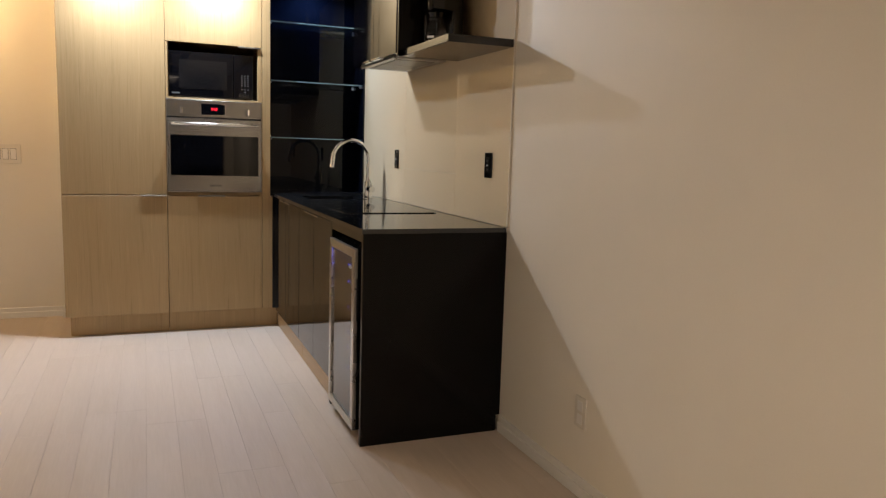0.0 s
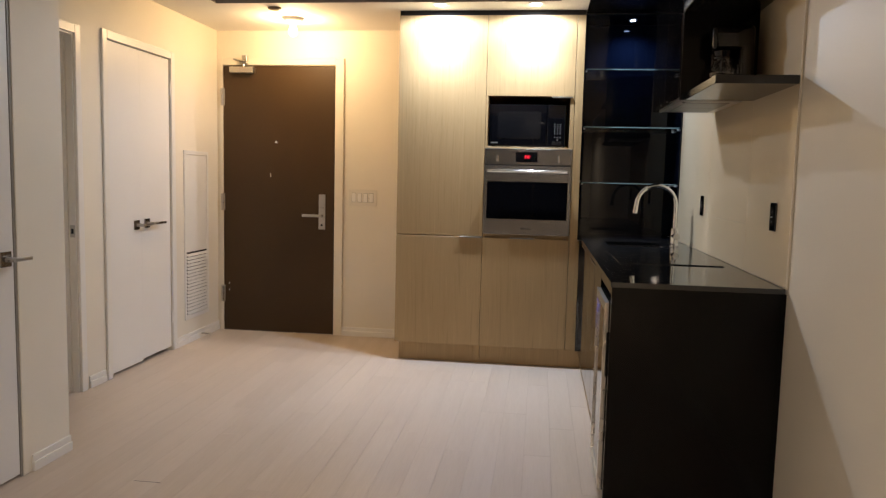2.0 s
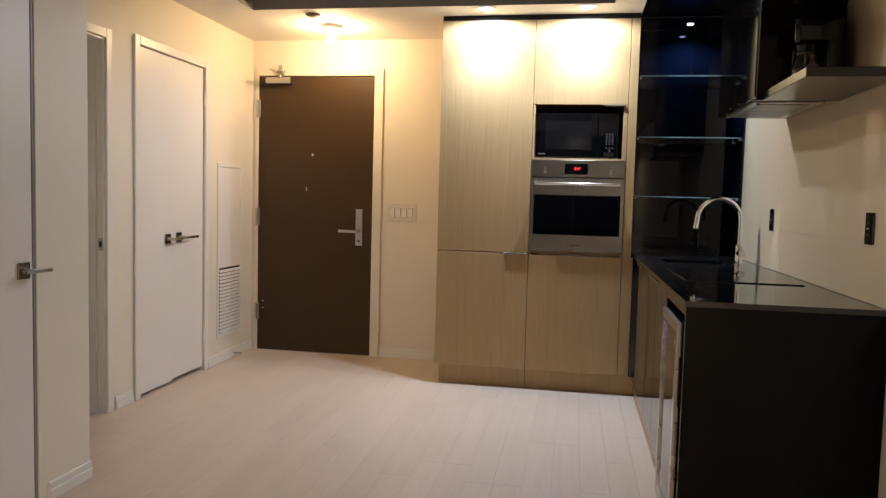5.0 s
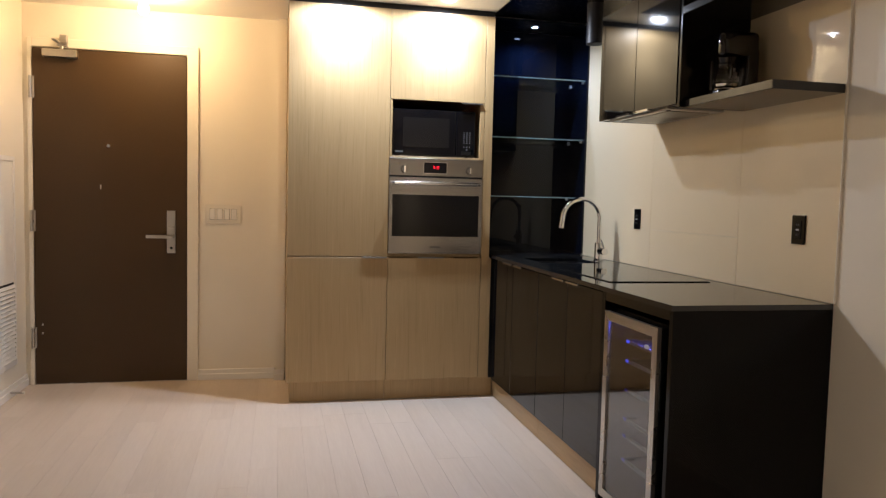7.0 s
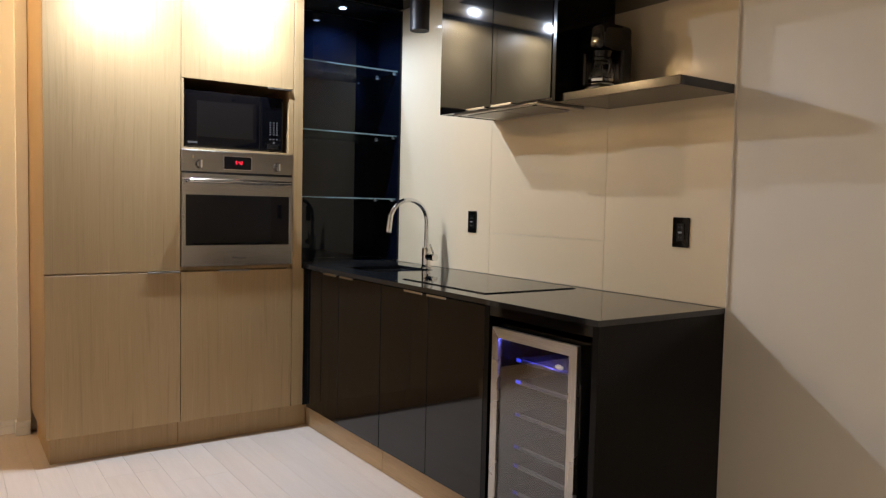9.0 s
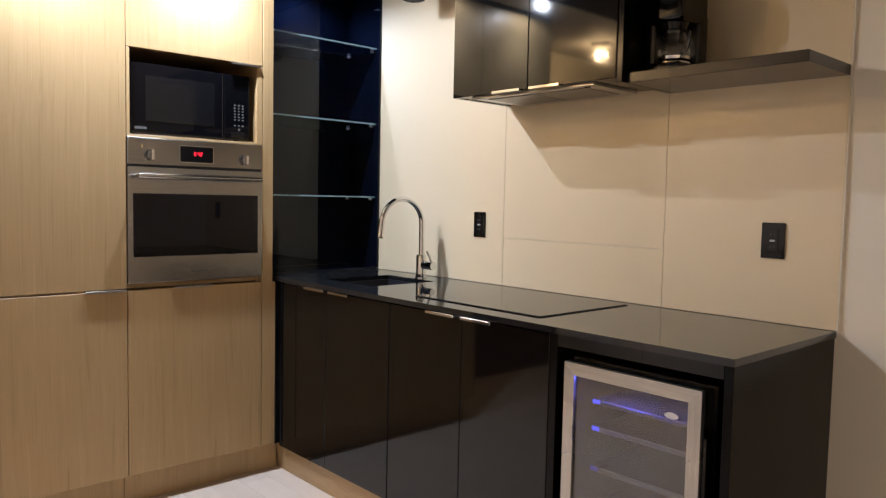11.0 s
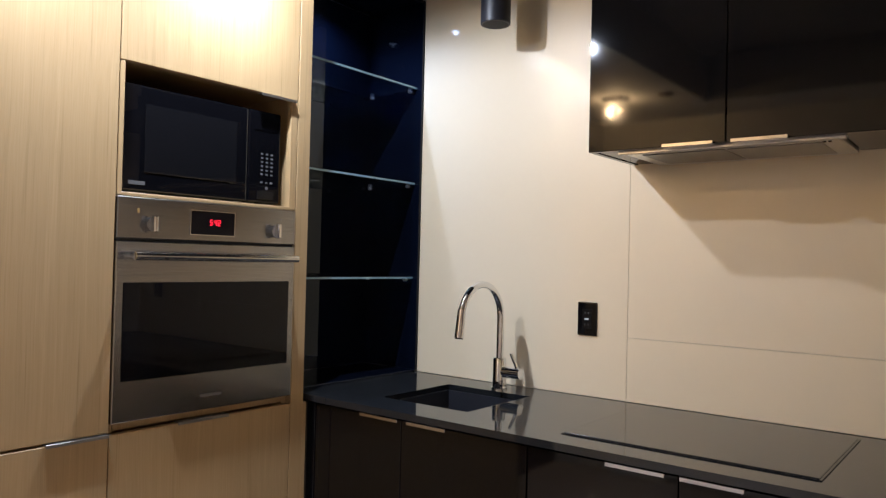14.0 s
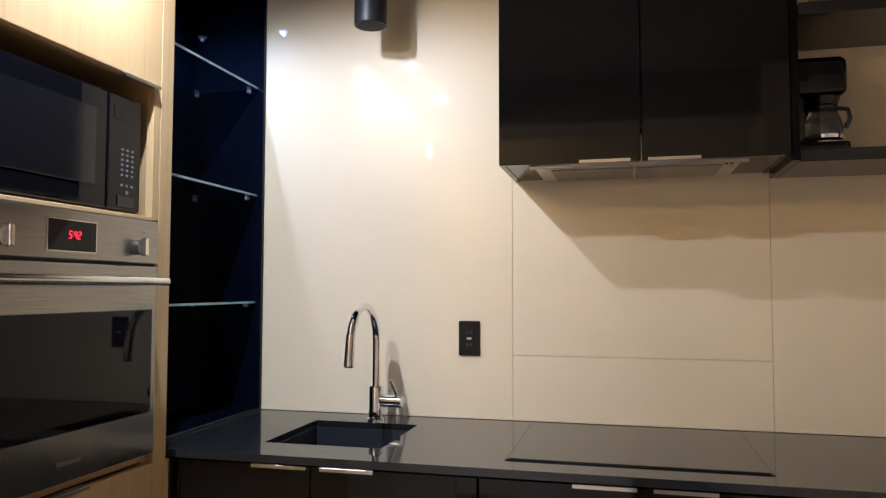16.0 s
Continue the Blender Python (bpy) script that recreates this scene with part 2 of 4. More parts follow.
def mesh_of(name, bm, material, smooth=None):
    bmesh.ops.recalc_face_normals(bm, faces=bm.faces)
    me = bpy.data.meshes.new(name)
    bm.to_mesh(me)
    bm.free()
    me.materials.append(material)
    if smooth:
        me.shade_smooth()
        me.set_sharp_from_angle(angle=radians(smooth))
    return me


def thing(name, place, label, category, group="", kind=""):
    """An empty at the base of a thing, which parents its parts."""
    ob = new(name)
    ob.location = place
    ob.empty_display_size = 0.1
    tagged(ob, label, category, group, kind)
    return ob


def origin(ob):
    p = Vector((0, 0, 0))
    while ob:
        p += ob.location
        ob = ob.parent
    return p


def part(name, bm, material, parent, label="", smooth=None):
    """One mesh under a thing or a part; bm is given in the place's own metres."""
    bmesh.ops.translate(bm, verts=bm.verts, vec=-origin(parent))
    ob = new(name, mesh_of(name, bm, material, smooth))
    ob.parent = parent
    if label:
        tagged(ob, label)
    return ob


def solid(name, bm, material, label="", category="", group="", kind="", smooth=None, at=(0, 0, 0)):
    bmesh.ops.translate(bm, verts=bm.verts, vec=-Vector(at))
    ob = new(name, mesh_of(name, bm, material, smooth))
    ob.location = at
    return tagged(ob, label, category, group, kind)


# ---- structure ----
def wall(name, boxes, material, label, category="wall"):
    bm = bmesh.new()
    for b in boxes:
        box(bm, *b)
    return solid(name, bm, material, label, category, kind="structure")


H = TRAY + 0.1
wall("wall_right", [(RIGHT, RIGHT + 0.12, BACK - 0.12, FAR + 0.12, 0, H)], WHITE_WALL, "warm white painted wall beside the black counter")
wall("wall_far", [(LEFT - 0.12, -1.716, FAR, FAR + 0.12, 0, H), (-1.716, -0.786, FAR, FAR + 0.12, 2.148, H), (-0.786, RIGHT, FAR, FAR + 0.12, 0, H), (-0.205, -0.152, FAR - 0.06, FAR, 0, CEIL)],
     CREAM, "cream painted wall round the entrance door")
wall("wall_corridor", [(LEFT - 0.12, LEFT, 3.40, 3.56, 0, H), (LEFT - 0.12, LEFT, 3.56, 4.345, 2.045, H), (LEFT - 0.12, LEFT, 4.345, 4.655, 0, H),
                       (LEFT - 0.12, LEFT, 4.655, 5.425, 2.075, H), (LEFT - 0.12, LEFT, 5.425, FAR, 0, H)],
     CREAM, "cream painted entrance wall with closet doors")
wall("wall_near", [(NEAR - 0.12, NEAR, BACK, 2.36, 0, H), (NEAR - 0.12, NEAR, 2.36, 3.215, 2.045, H), (NEAR - 0.12, NEAR, 3.215, 3.52, 0, H)],
     WHITE_WALL, "warm white painted wall round a white door")
wall("wall_return", [(LEFT, NEAR - 0.12, 3.40, 3.52, 0, H)], WHITE_WALL, "short white wall at the corridor corner")
wall("wall_back", [(NEAR - 0.12, NEAR + 0.15, BACK - 0.12, BACK, 0, H), (RIGHT - 0.15, RIGHT, BACK - 0.12, BACK, 0, H), (NEAR + 0.15, RIGHT - 0.15, BACK - 0.12, BACK, 2.5, H)], WHITE_WALL, "plain white wall closing the living room")
# the closed rooms behind the open doorway and the two doors
wall("wall_bathroom", [(-3.2, -3.1, 3.2, 4.7, 0, H), (-3.1, LEFT - 0.12, 3.1, 3.2, 0, H), (-3.1, LEFT - 0.12, 4.6, 4.7, 0, H)], CREAM, "cream wall of the dim room behind the doorway")
wall("wall_closet", [(-2.5, -2.4, 4.6, 5.6, 0, H), (-2.4, LEFT - 0.12, 5.5, 5.6, 0, H)], WHITE_WALL, "plain closet wall behind closed doors")
wall("wall_bedroom", [(-2.2, -2.1, 2.1, 3.4, 0, H), (-2.1, NEAR - 0.12, 2.1, 2.2, 0, H)], WHITE_WALL, "plain wall behind the closed door")
wall("wall_hall", [(-1.9, -0.6, FAR + 0.3, FAR + 0.36, 0, H)], CREAM, "plain wall behind the entrance door")

bm = bmesh.new()
TX0, TX1, TY1 = -1.36, 0.93, 5.29
box(bm, -3.2, TX0, BACK - 0.12, FAR + 0.36, CEIL, CEIL + 0.3)
box(bm, TX1, RIGHT, BACK - 0.12, FAR, CEIL, CEIL + 0.3)
box(bm, TX0, TX1, TY1, FAR, CEIL, CEIL + 0.3)
box(bm, TX0, TX1, BACK - 0.12, TY1, TRAY, TRAY + 0.1)
# grey lining inside the tray, darker than the ceiling paint
TRAY_GREY = plain("tray_lining_grey", (0.30, 0.29, 0.275), 0.75, spread=0.12, fine=0.2, grain=90)
tray = bmesh.new()
box(tray, TX0, TX1, TY1 - 0.004, TY1 - 0.0005, CEIL + 0.001, TRAY - 0.005)
box(tray, TX0 + 0.0005, TX0 + 0.004, BACK, TY1 - 0.005, CEIL + 0.001, TRAY - 0.005)
box(tray, TX1 - 0.004, TX1 - 0.0005, BACK, TY1 - 0.005, CEIL + 0.001, TRAY - 0.005)
box(tray, TX0, TX1, BACK, TY1, TRAY - 0.004, TRAY - 0.0005)
solid("ceiling_tray", tray, TRAY_GREY, "grey lining inside the raised ceiling tray", "ceiling", kind="structure")
solid("ceiling", bm, CEILING, "off-white painted ceiling with a raised tray", "ceiling", kind="structure")

solid("bulkhead_panel", slab(1.105, RIGHT, 3.34, 5.60, 2.412, CEIL - 0.002, 0), BLACK_PANEL, "black panel on the ceiling over the counter", "panel", kind="structure")


def baseboard(name, x0, x1, y0, y1, face):
    """A stepped skirting; face: the axis and sign that it looks towards."""
    bm = bmesh.new()
    t1, t2 = 0.016, 0.010
    for t, z0, z1 in ((t1, 0, 0.042), (t2, 0.042, 0.072)):
        if face == "+x":
            box(bm, x0, x0 + t, y0, y1, z0, z1, 0.002)
        elif face == "-x":
            box(bm, x0 - t, x0, y0, y1, z0, z1, 0.002)
        elif face == "-y":
            box(bm, x0, x1, y0 - t, y0, z0, z1, 0.002)
        else:
            box(bm, x0, x1, y0, y0 + t, z0, z1, 0.002)
    return solid(name, bm, TRIM, "white painted stepped skirting board", "baseboard", kind="structure")


baseboard("baseboard", RIGHT, 0, BACK, 3.335, "-x")
baseboard("baseboard", -0.716, -0.222, FAR, 0, "-y")
baseboard("baseboard", -0.221, -0.152, FAR - 0.06, 0, "-y")
baseboard("baseboard", -0.221, 0, FAR - 0.060, FAR, "+x")
baseboard("baseboard", LEFT, 0, 5.48, FAR, "+x")
baseboard("baseboard", LEFT, 0, 4.425, 4.59, "+x")
baseboard("baseboard", NEAR, 0, 3.262, 3.52, "+x")
baseboard("baseboard", NEAR, 0, BACK, 2.30, "+x")

# ---- doors of the entrance side ----
def casing(name, axis, plane, lo, hi, top, width=0.06, thick=0.016, label="white painted door casing"):
    """Flat trim on three sides of an opening."""
    bm = bmesh.new()
    for a, b, z0, z1 in ((lo - width, lo, 0, top + width), (hi, hi + width, 0, top + width), (lo, hi, top, top + width)):
        if axis == "x":
            box(bm, plane, plane + thick, a, b, z0, z1, 0.003)
        else:
            box(bm, a, b, plane - thick, plane, z0, z1, 0.003)
    return solid(name, bm, TRIM, label, "trim", kind="structure")


def lever(parent, x, y, z, way, reach=0.115, name="lever_handle", material=NICKEL):
    """A square rose with a flat lever on a wall-side door that faces +x; way: +1 points to +y."""
    h = part(name, slab(x, x + 0.008, y - 0.031, y + 0.031, z - 0.031, z + 0.031, 0.002), ROSE, parent, "dark nickel square rose")
    bm = rod(bmesh.new(), (x + 0.008, y, z), (x + 0.05, y, z), 0.010)
    box(bm, x + 0.040, x + 0.058, min(y - way * 0.010, y + way * reach), max(y - way * 0.010, y + way * reach), z - 0.008, z + 0.008, 0.003, 2)
    part("lever", bm, material, h, smooth=40)
    return h


# entrance door: dark brown flush door with a closer
door = thing("entrance_door", (-1.25, FAR, 0), "dark brown painted flush entrance door, closed", "door")
part("leaf", slab(-1.712, -0.790, FAR - 0.012, FAR + 0.032, 0.006, 2.143, 0.002), DOOR_BROWN, door)
lk = part("lock_plate", slab(-0.913, -0.858, FAR - 0.024, FAR - 0.012, 0.858, 1.138, 0.004, 2), NICKEL, door, "satin nickel long lock plate")
bm = rod(bmesh.new(), (-0.885, FAR - 0.024, 0.968), (-0.885, FAR - 0.068, 0.968), 0.012)
box(bm, -1.035, -0.872, FAR - 0.078, FAR - 0.060, 0.957, 0.979, 0.004, 2)
part("lever", bm, NICKEL, lk, smooth=40)
part("thumb_turn", slab(-0.905, -0.868, FAR - 0.046, FAR - 0.024, 1.020, 1.036, 0.004, 2), NICKEL, lk)
part("keyhole", rod(bmesh.new(), (-0.885, FAR - 0.026, 0.892), (-0.885, FAR - 0.024, 0.892), 0.008), BLACK, lk)
part("peephole", rod(bmesh.new(), (-1.268, FAR - 0.018, 1.546), (-1.268, FAR - 0.012, 1.546), 0.010), CHROME, door, "chrome peephole", 40)
for sz in (0.330, 0.385):
    part("scuff", slab(-1.672, -1.662, FAR - 0.0135, FAR - 0.012, sz, sz + 0.012, 0.0005), PALE_MARK, door, "pale chip")
part("scuff", slab(-1.320, -1.312, FAR - 0.0135, FAR - 0.012, 1.268, 1.296, 0.0005), PALE_MARK, door, "pale scratch")
for z0 in (1.83, 0.99, 0.24):
    hg = part("hinge", rod(bmesh.new(), (-1.722, FAR - 0.020, z0), (-1.722, FAR - 0.020, z0 + 0.135), 0.010), NICKEL, door, "satin nickel hinge", 40)
    part("hinge_leaf", slab(-1.716, -1.700, FAR - 0.016, FAR - 0.012, z0, z0 + 0.135, 0.001), NICKEL, hg)
cl = part("door_closer", slab(-1.640, -1.440, FAR - 0.070, FAR - 0.012, 2.083, 2.132, 0.006, 2), NICKEL, door, "satin nickel closer body")
bm = rod(bmesh.new(), (-1.53, FAR - 0.045, 2.132), (-1.53, FAR - 0.045, 2.158), 0.013)
box(bm, -1.555, -1.50, FAR - 0.060, FAR - 0.030, 2.152, 2.164, 0.002)
box(bm, -1.545, -1.525, FAR - 0.215, FAR - 0.035, 2.160, 2.170, 0.002)
part("closer_arm", bm, NICKEL, cl, smooth=40)
bm = box(bmesh.new(), -1.540, -1.500, FAR - 0.060, FAR - 0.018, 2.172, 2.222, 0.003)
part("arm_bracket", bm, NICKEL, cl)
bm = bmesh.new()
box(bm, -1.742, -1.716, FAR - 0.014, FAR, 0, 2.205, 0.002)
box(bm, -0.786, -0.716, FAR - 0.018, FAR, 0, 2.205, 0.003)
box(bm, -1.716, -0.786, FAR - 0.016, FAR, 2.149, 2.205, 0.003)
solid("entrance_door_frame", bm, CREAM, "cream painted steel frame of the entrance door", "door frame", kind="structure")
bm = box(bmesh.new(), -0.790, -0.786, FAR - 0.010, FAR + 0.03, 0.0, 2.14)
solid("door_seal", bm, BLACK, "dark seal strip along the entrance door", "seal", kind="structure")
solid("threshold", slab(-1.716, -0.786, FAR - 0.01, FAR + 0.12, -0.002, 0.006, 0.001), NICKEL, "thin metal threshold under the entrance door", "threshold", kind="structure")

# light switches beside the door
sw = thing("light_switch_plate", (-0.558, FAR, 1.12), "white plastic plate with four rocker switches on the wall", "light switch")
part("plate", slab(-0.672, -0.444, FAR - 0.007, FAR, 1.056, 1.184, 0.003, 2), WHITE_PLASTIC, sw)
for i in range(4):
    cx = -0.628 + i * 0.0467
    # grey sheet paints the shaded gap round each rocker
    part("rocker_gap_shade", slab(cx - 0.0175, cx + 0.0175, FAR - 0.0078, FAR - 0.007, 1.0835, 1.1565, 0), GREY_MARK, sw)
    part("rocker", slab(cx - 0.016, cx + 0.016, FAR - 0.012, FAR - 0.0078, 1.085, 1.155, 0.002), TRIM, sw)

# closet: two white leaves
closet = thing("closet_doors", (LEFT, 5.04, 0), "pair of white flush closet doors, closed", "closet door")
for y0, y1, drop in ((4.659, 5.0378, 0.018), (5.0382, 5.421, 0.030)):
    part("leaf", slab(LEFT - 0.036, LEFT - 0.004, y0, y1, drop, 2.070, 0.0003), DOOR_WHITE, closet)
lever(closet, LEFT - 0.004, 4.975, 0.937, 1, 0.10)
lever(closet, LEFT - 0.004, 5.105, 0.942, 1, 0.16)
for z0 in (1.82, 0.20):
    part("hinge", rod(bmesh.new(), (LEFT + 0.004, 5.424, z0), (LEFT + 0.004, 5.424, z0 + 0.09), 0.007), TRIM, closet, "white painted hinge", 40)
part("catch_mark", slab(LEFT - 0.004, LEFT - 0.003, 4.672, 4.676, 1.72, 1.86, 0), GREY_MARK, closet)
part("astragal", slab(LEFT - 0.046, LEFT - 0.037, 5.020, 5.056, 0.03, 2.06, 0), DOOR_WHITE, closet)
casing("closet_casing", "x", LEFT, 4.655, 5.425, 2.075, 0.05)
casing("doorway_casing", "x", LEFT, 3.56, 4.345, 2.045, 0.05)

# open doorway: jamb lining, strike plate and the open door inside
bm = bmesh.new()
box(bm, LEFT - 0.12, LEFT, 4.335, 4.345, 0, 2.045)
box(bm, LEFT - 0.12, LEFT, 3.56, 3.57, 0, 2.045)
box(bm, LEFT - 0.12, LEFT, 3.57, 4.335, 2.035, 2.045)
box(bm, LEFT - 0.075, LEFT - 0.04, 4.323, 4.335, 0, 2.035)
solid("doorway_lining", bm, TRIM, "white painted jamb of the open doorway", "door jamb", kind="structure")
st = thing("strike_plate", (LEFT - 0.02, 4.335, 0.94), "satin nickel strike plate in the white door jamb", "strike plate")
part("plate", slab(LEFT - 0.034, LEFT - 0.004, 4.332, 4.335, 0.905, 0.975, 0.001), NICKEL, st)
part("slot", slab(LEFT - 0.026, LEFT - 0.012, 4.3312, 4.332, 0.925, 0.955, 0), BLACK, st)
od = thing("inner_door", (LEFT - 0.09, 3.58, 0), "white flush inner door standing open", "door")
part("leaf", slab(LEFT - 0.126, LEFT - 0.090, 3.582, 4.318, 0.01, 2.03, 0.002), DOOR_WHITE, od)
lever(od, LEFT - 0.090, 4.262, 0.935, -1, 0.10)
od.rotation_euler = (0, 0, radians(68))
baseboard("baseboard", -3.1, 0, 3.2, 4.6, "+x")
baseboard("baseboard", -3.1, LEFT - 0.12, 4.6, 0, "-y")

# white door in the near wall
nd = thing("bedroom_door", (NEAR, 2.80, 0), "white flush interior door, closed", "door")
part("leaf", slab(NEAR - 0.042, NEAR - 0.006, 2.366, 3.200, 0.012, 2.036, 0.002), DOOR_WHITE, nd)
lever(nd, NEAR - 0.006, 3.150, 0.925, 1, 0.09)
bm = bmesh.new()
box(bm, NEAR - 0.12, NEAR - 0.004, 3.203, 3.215, 0, 2.045)
box(bm, NEAR - 0.12, NEAR - 0.004, 2.36, 2.364, 0, 2.045)
box(bm, NEAR - 0.12, NEAR - 0.004, 2.364, 3.203, 2.039, 2.045)
# the grey also paints the shadow gap between leaf and wall
solid("bedroom_door_frame", bm, plain("grey_steel_and_gap_shade", (0.30, 0.28, 0.26), 0.4), "grey steel frame of the interior door, its tone taking in the shadow gap", "door frame", kind="structure")

# access panel with louvres
vp = thing("access_panel", (LEFT, 5.81, 0.18), "white painted wall access panel with a louvred grille below", "vent panel")
bm = bmesh.new()
for a in ((5.615, 5.640, 0.18, 1.45), (5.985, 6.010, 0.18, 1.45), (5.640, 5.985, 1.42, 1.45), (5.640, 5.985, 0.18, 0.215)):
    box(bm, LEFT, LEFT + 0.010, a[0], a[1], a[2], a[3], 0.002)
part("frame", bm, TRIM, vp)
part("cover", slab(LEFT, LEFT + 0.005, 5.643, 5.982, 0.69, 1.417, 0.001), TRIM, vp)
part("backing", slab(LEFT, LEFT + 0.001, 5.640, 5.985, 0.215, 0.69, 0), DARK, vp)
for i in range(18):
    z = 0.222 + i * 0.0257
    bm = slab(-0.0110, 0.0110, 5.645, 5.980, -0.0018, 0.0018, 0)
    bmesh.ops.rotate(bm, verts=bm.verts, cent=(0, 0, 0), matrix=Matrix.Rotation(radians(52), 3, "Y"))
    bmesh.ops.translate(bm, verts=bm.verts, vec=(LEFT + 0.010, 0, z + 0.008))
    part("slat", bm, TRIM, vp)
dst = thing("door_stop", (LEFT + 0.016, 5.86, 0.03), "small spring door stop on the skirting", "door stop")
part("stem", rod(bmesh.new(), (LEFT + 0.016, 5.86, 0.035), (LEFT + 0.080, 5.86, 0.035), 0.006), NICKEL, dst, smooth=40)
part("tip", rod(bmesh.new(), (LEFT + 0.080, 5.86, 0.035), (LEFT + 0.092, 5.86, 0.035), 0.010), WHITE_PLASTIC, dst, smooth=40)

# unseen window wall closing the living room at night, added for dark reflections
wn = thing("unseen_dark_window", (0.25, BACK - 0.06, 0), "added unseen floor-to-ceiling window with a dark metal frame, night outside for dark reflections", "window", kind="structure")
WX0, WX1 = NEAR + 0.15, RIGHT - 0.15
for i in range(4):
    xc = WX0 + (WX1 - WX0) * i / 3
    part("mullion", slab(max(WX0, xc - 0.03), min(WX1, xc + 0.03), BACK - 0.09, BACK - 0.03, 0.0, 2.5, 0.003), MATT_BLACK, wn)
for i in range(3):
    a, b = WX0 + (WX1 - WX0) * i / 3 + 0.03, WX0 + (WX1 - WX0) * (i + 1) / 3 - 0.03
    part("pane", slab(a, b, BACK - 0.065, BACK - 0.055, 0.05, 2.45, 0), SHELF_GLASS, wn)
    part("rail", slab(a, b, BACK - 0.09, BACK - 0.03, 0.0, 0.05, 0.002), MATT_BLACK, wn)
    part("rail", slab(a, b, BACK - 0.09, BACK - 0.03, 2.45, 2.5, 0.002), MATT_BLACK, wn)

# wall outlet in the living room
ou = thing("wall_outlet", (RIGHT, 2.698, 0.31), "white plastic wall outlet above the skirting", "outlet")
part("plate", slab(RIGHT - 0.006, RIGHT, 2.661, 2.735, 0.250, 0.366, 0.003, 2), WHITE_PLASTIC, ou)
for z0 in (0.264, 0.313):
    part("socket", slab(RIGHT - 0.008, RIGHT - 0.006, 2.681, 2.715, z0, z0 + 0.038, 0.001), TRIM, ou)

# ---- ceiling lights ----
for px, py in POTS:
    pl = thing("pot_light", (px, py, CEIL), "round recessed ceiling light, glowing cool white", "ceiling light", "pot lights over the tall cabinets")
    bm = lathe(bmesh.new(), [(0.058, -0.004), (0.060, -0.0005)], (px, py, CEIL), 40)
    part("trim_ring", bm, TRIM, pl, smooth=40)
    part("lens", lathe(bmesh.new(), [(0.034, -0.006), (0.035, -0.0042)], (px, py, CEIL), 40), POT_GLOW, pl, "glowing white lens")
nl = thing("niche_light", (1.42, 5.705, 2.39), "small round recessed light glowing cool blue-white in the black niche", "ceiling light")
part("trim_ring", lathe(bmesh.new(), [(0.026, -0.004), (0.028, 0.0)], (1.42, 5.705, 2.39), 32), NICKEL, nl, smooth=40)
part("lens", lathe(bmesh.new(), [(0.018, -0.006), (0.019, -0.0042)], (1.42, 5.705, 2.39), 32), NICHE_GLOW, nl, "glowing blue-white lens")

el = thing("entrance_ceiling_light", (-0.98, 5.74, CEIL), "white ceiling lamp holder with a bare glowing warm bulb", "ceiling light")
part("base", lathe(bmesh.new(), [(0.030, -0.040), (0.070, -0.022), (0.078, 0.0)], (-0.98, 5.74, CEIL), 40), TRIM, el, smooth=50)
bulb = part("bulb", lathe(bmesh.new(), [(0.004, -0.132), (0.018, -0.128), (0.029, -0.112), (0.031, -0.096), (0.026, -0.074), (0.016, -0.052), (0.014, -0.040)], (-0.98, 5.74, CEIL), 32), BULB_GLOW, el, "glowing warm bulb", 60)
bulb.visible_shadow = False
sm = thing("smoke_detector", (-1.0, 5.42, CEIL), "small dark round detector on the ceiling", "detector")
part("body", lathe(bmesh.new(), [(0.030, -0.016), (0.044, -0.010), (0.047, 0.0)], (-1.0, 5.42, CEIL), 32), plain("bronze_plastic", (0.16, 0.11, 0.07), 0.5), sm, smooth=40)

# unseen pendant added as a body for the living-room fill light
lv = thing("living_fill_pendant", (0.72, -1.4, TRAY), "black dome pendant added unseen in the living room to carry the fill light", "pendant lamp")
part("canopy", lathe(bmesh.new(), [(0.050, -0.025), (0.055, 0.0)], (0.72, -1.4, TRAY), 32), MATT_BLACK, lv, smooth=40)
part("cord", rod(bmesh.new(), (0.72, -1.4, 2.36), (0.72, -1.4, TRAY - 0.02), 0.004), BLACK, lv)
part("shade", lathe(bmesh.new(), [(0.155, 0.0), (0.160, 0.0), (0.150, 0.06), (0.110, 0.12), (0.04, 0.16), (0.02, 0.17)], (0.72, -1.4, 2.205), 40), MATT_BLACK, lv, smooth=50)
part("diffuser", lathe(bmesh.new(), [(0.120, -0.006), (0.150, -0.002)], (0.72, -1.4, 2.205), 40), glowing("opal_diffuser", (1.0, 0.88, 0.74), 3.0), lv, "glowing opal diffuser of the added fill lamp")

cy = thing("cylinder_downlight", (1.596, 5.142, 2.412), "black cylindrical surface-mounted downlight, switched off", "ceiling light")
part("body", lathe(bmesh.new(), [(0.046, 0.0), (0.050, 0.0), (0.052, 0.002), (0.052, 0.232)], (1.596, 5.142, 2.180), 48), MATT_BLACK, cy, smooth=40)
part("baffle", lathe(bmesh.new(), [(0.044, -0.0008), (0.045, 0.0)], (1.596, 5.142, 2.180), 40), DARK, cy)

# ---- tall cabinets with oven ----
def front_y(name, x0, x1, z0, z1, parent, material, y=FRONT, thick=0.020, label=""):
    return part(name, slab(x0, x1, y, y + thick, z0, z1, 0.0015), material, parent, label)


def tab_pull_y(x0, x1, z, parent):
    bm = box(bmesh.new(), x0, x1, FRONT - 0.010, FRONT + 0.012, z - 0.0015, z + 0.0015, 0.0005)
    box(bm, x0, x1, FRONT - 0.012, FRONT - 0.009, z - 0.007, z + 0.0015, 0.0008)
    return part("edge_pull", bm, PULL, parent, "thin metal edge pull")


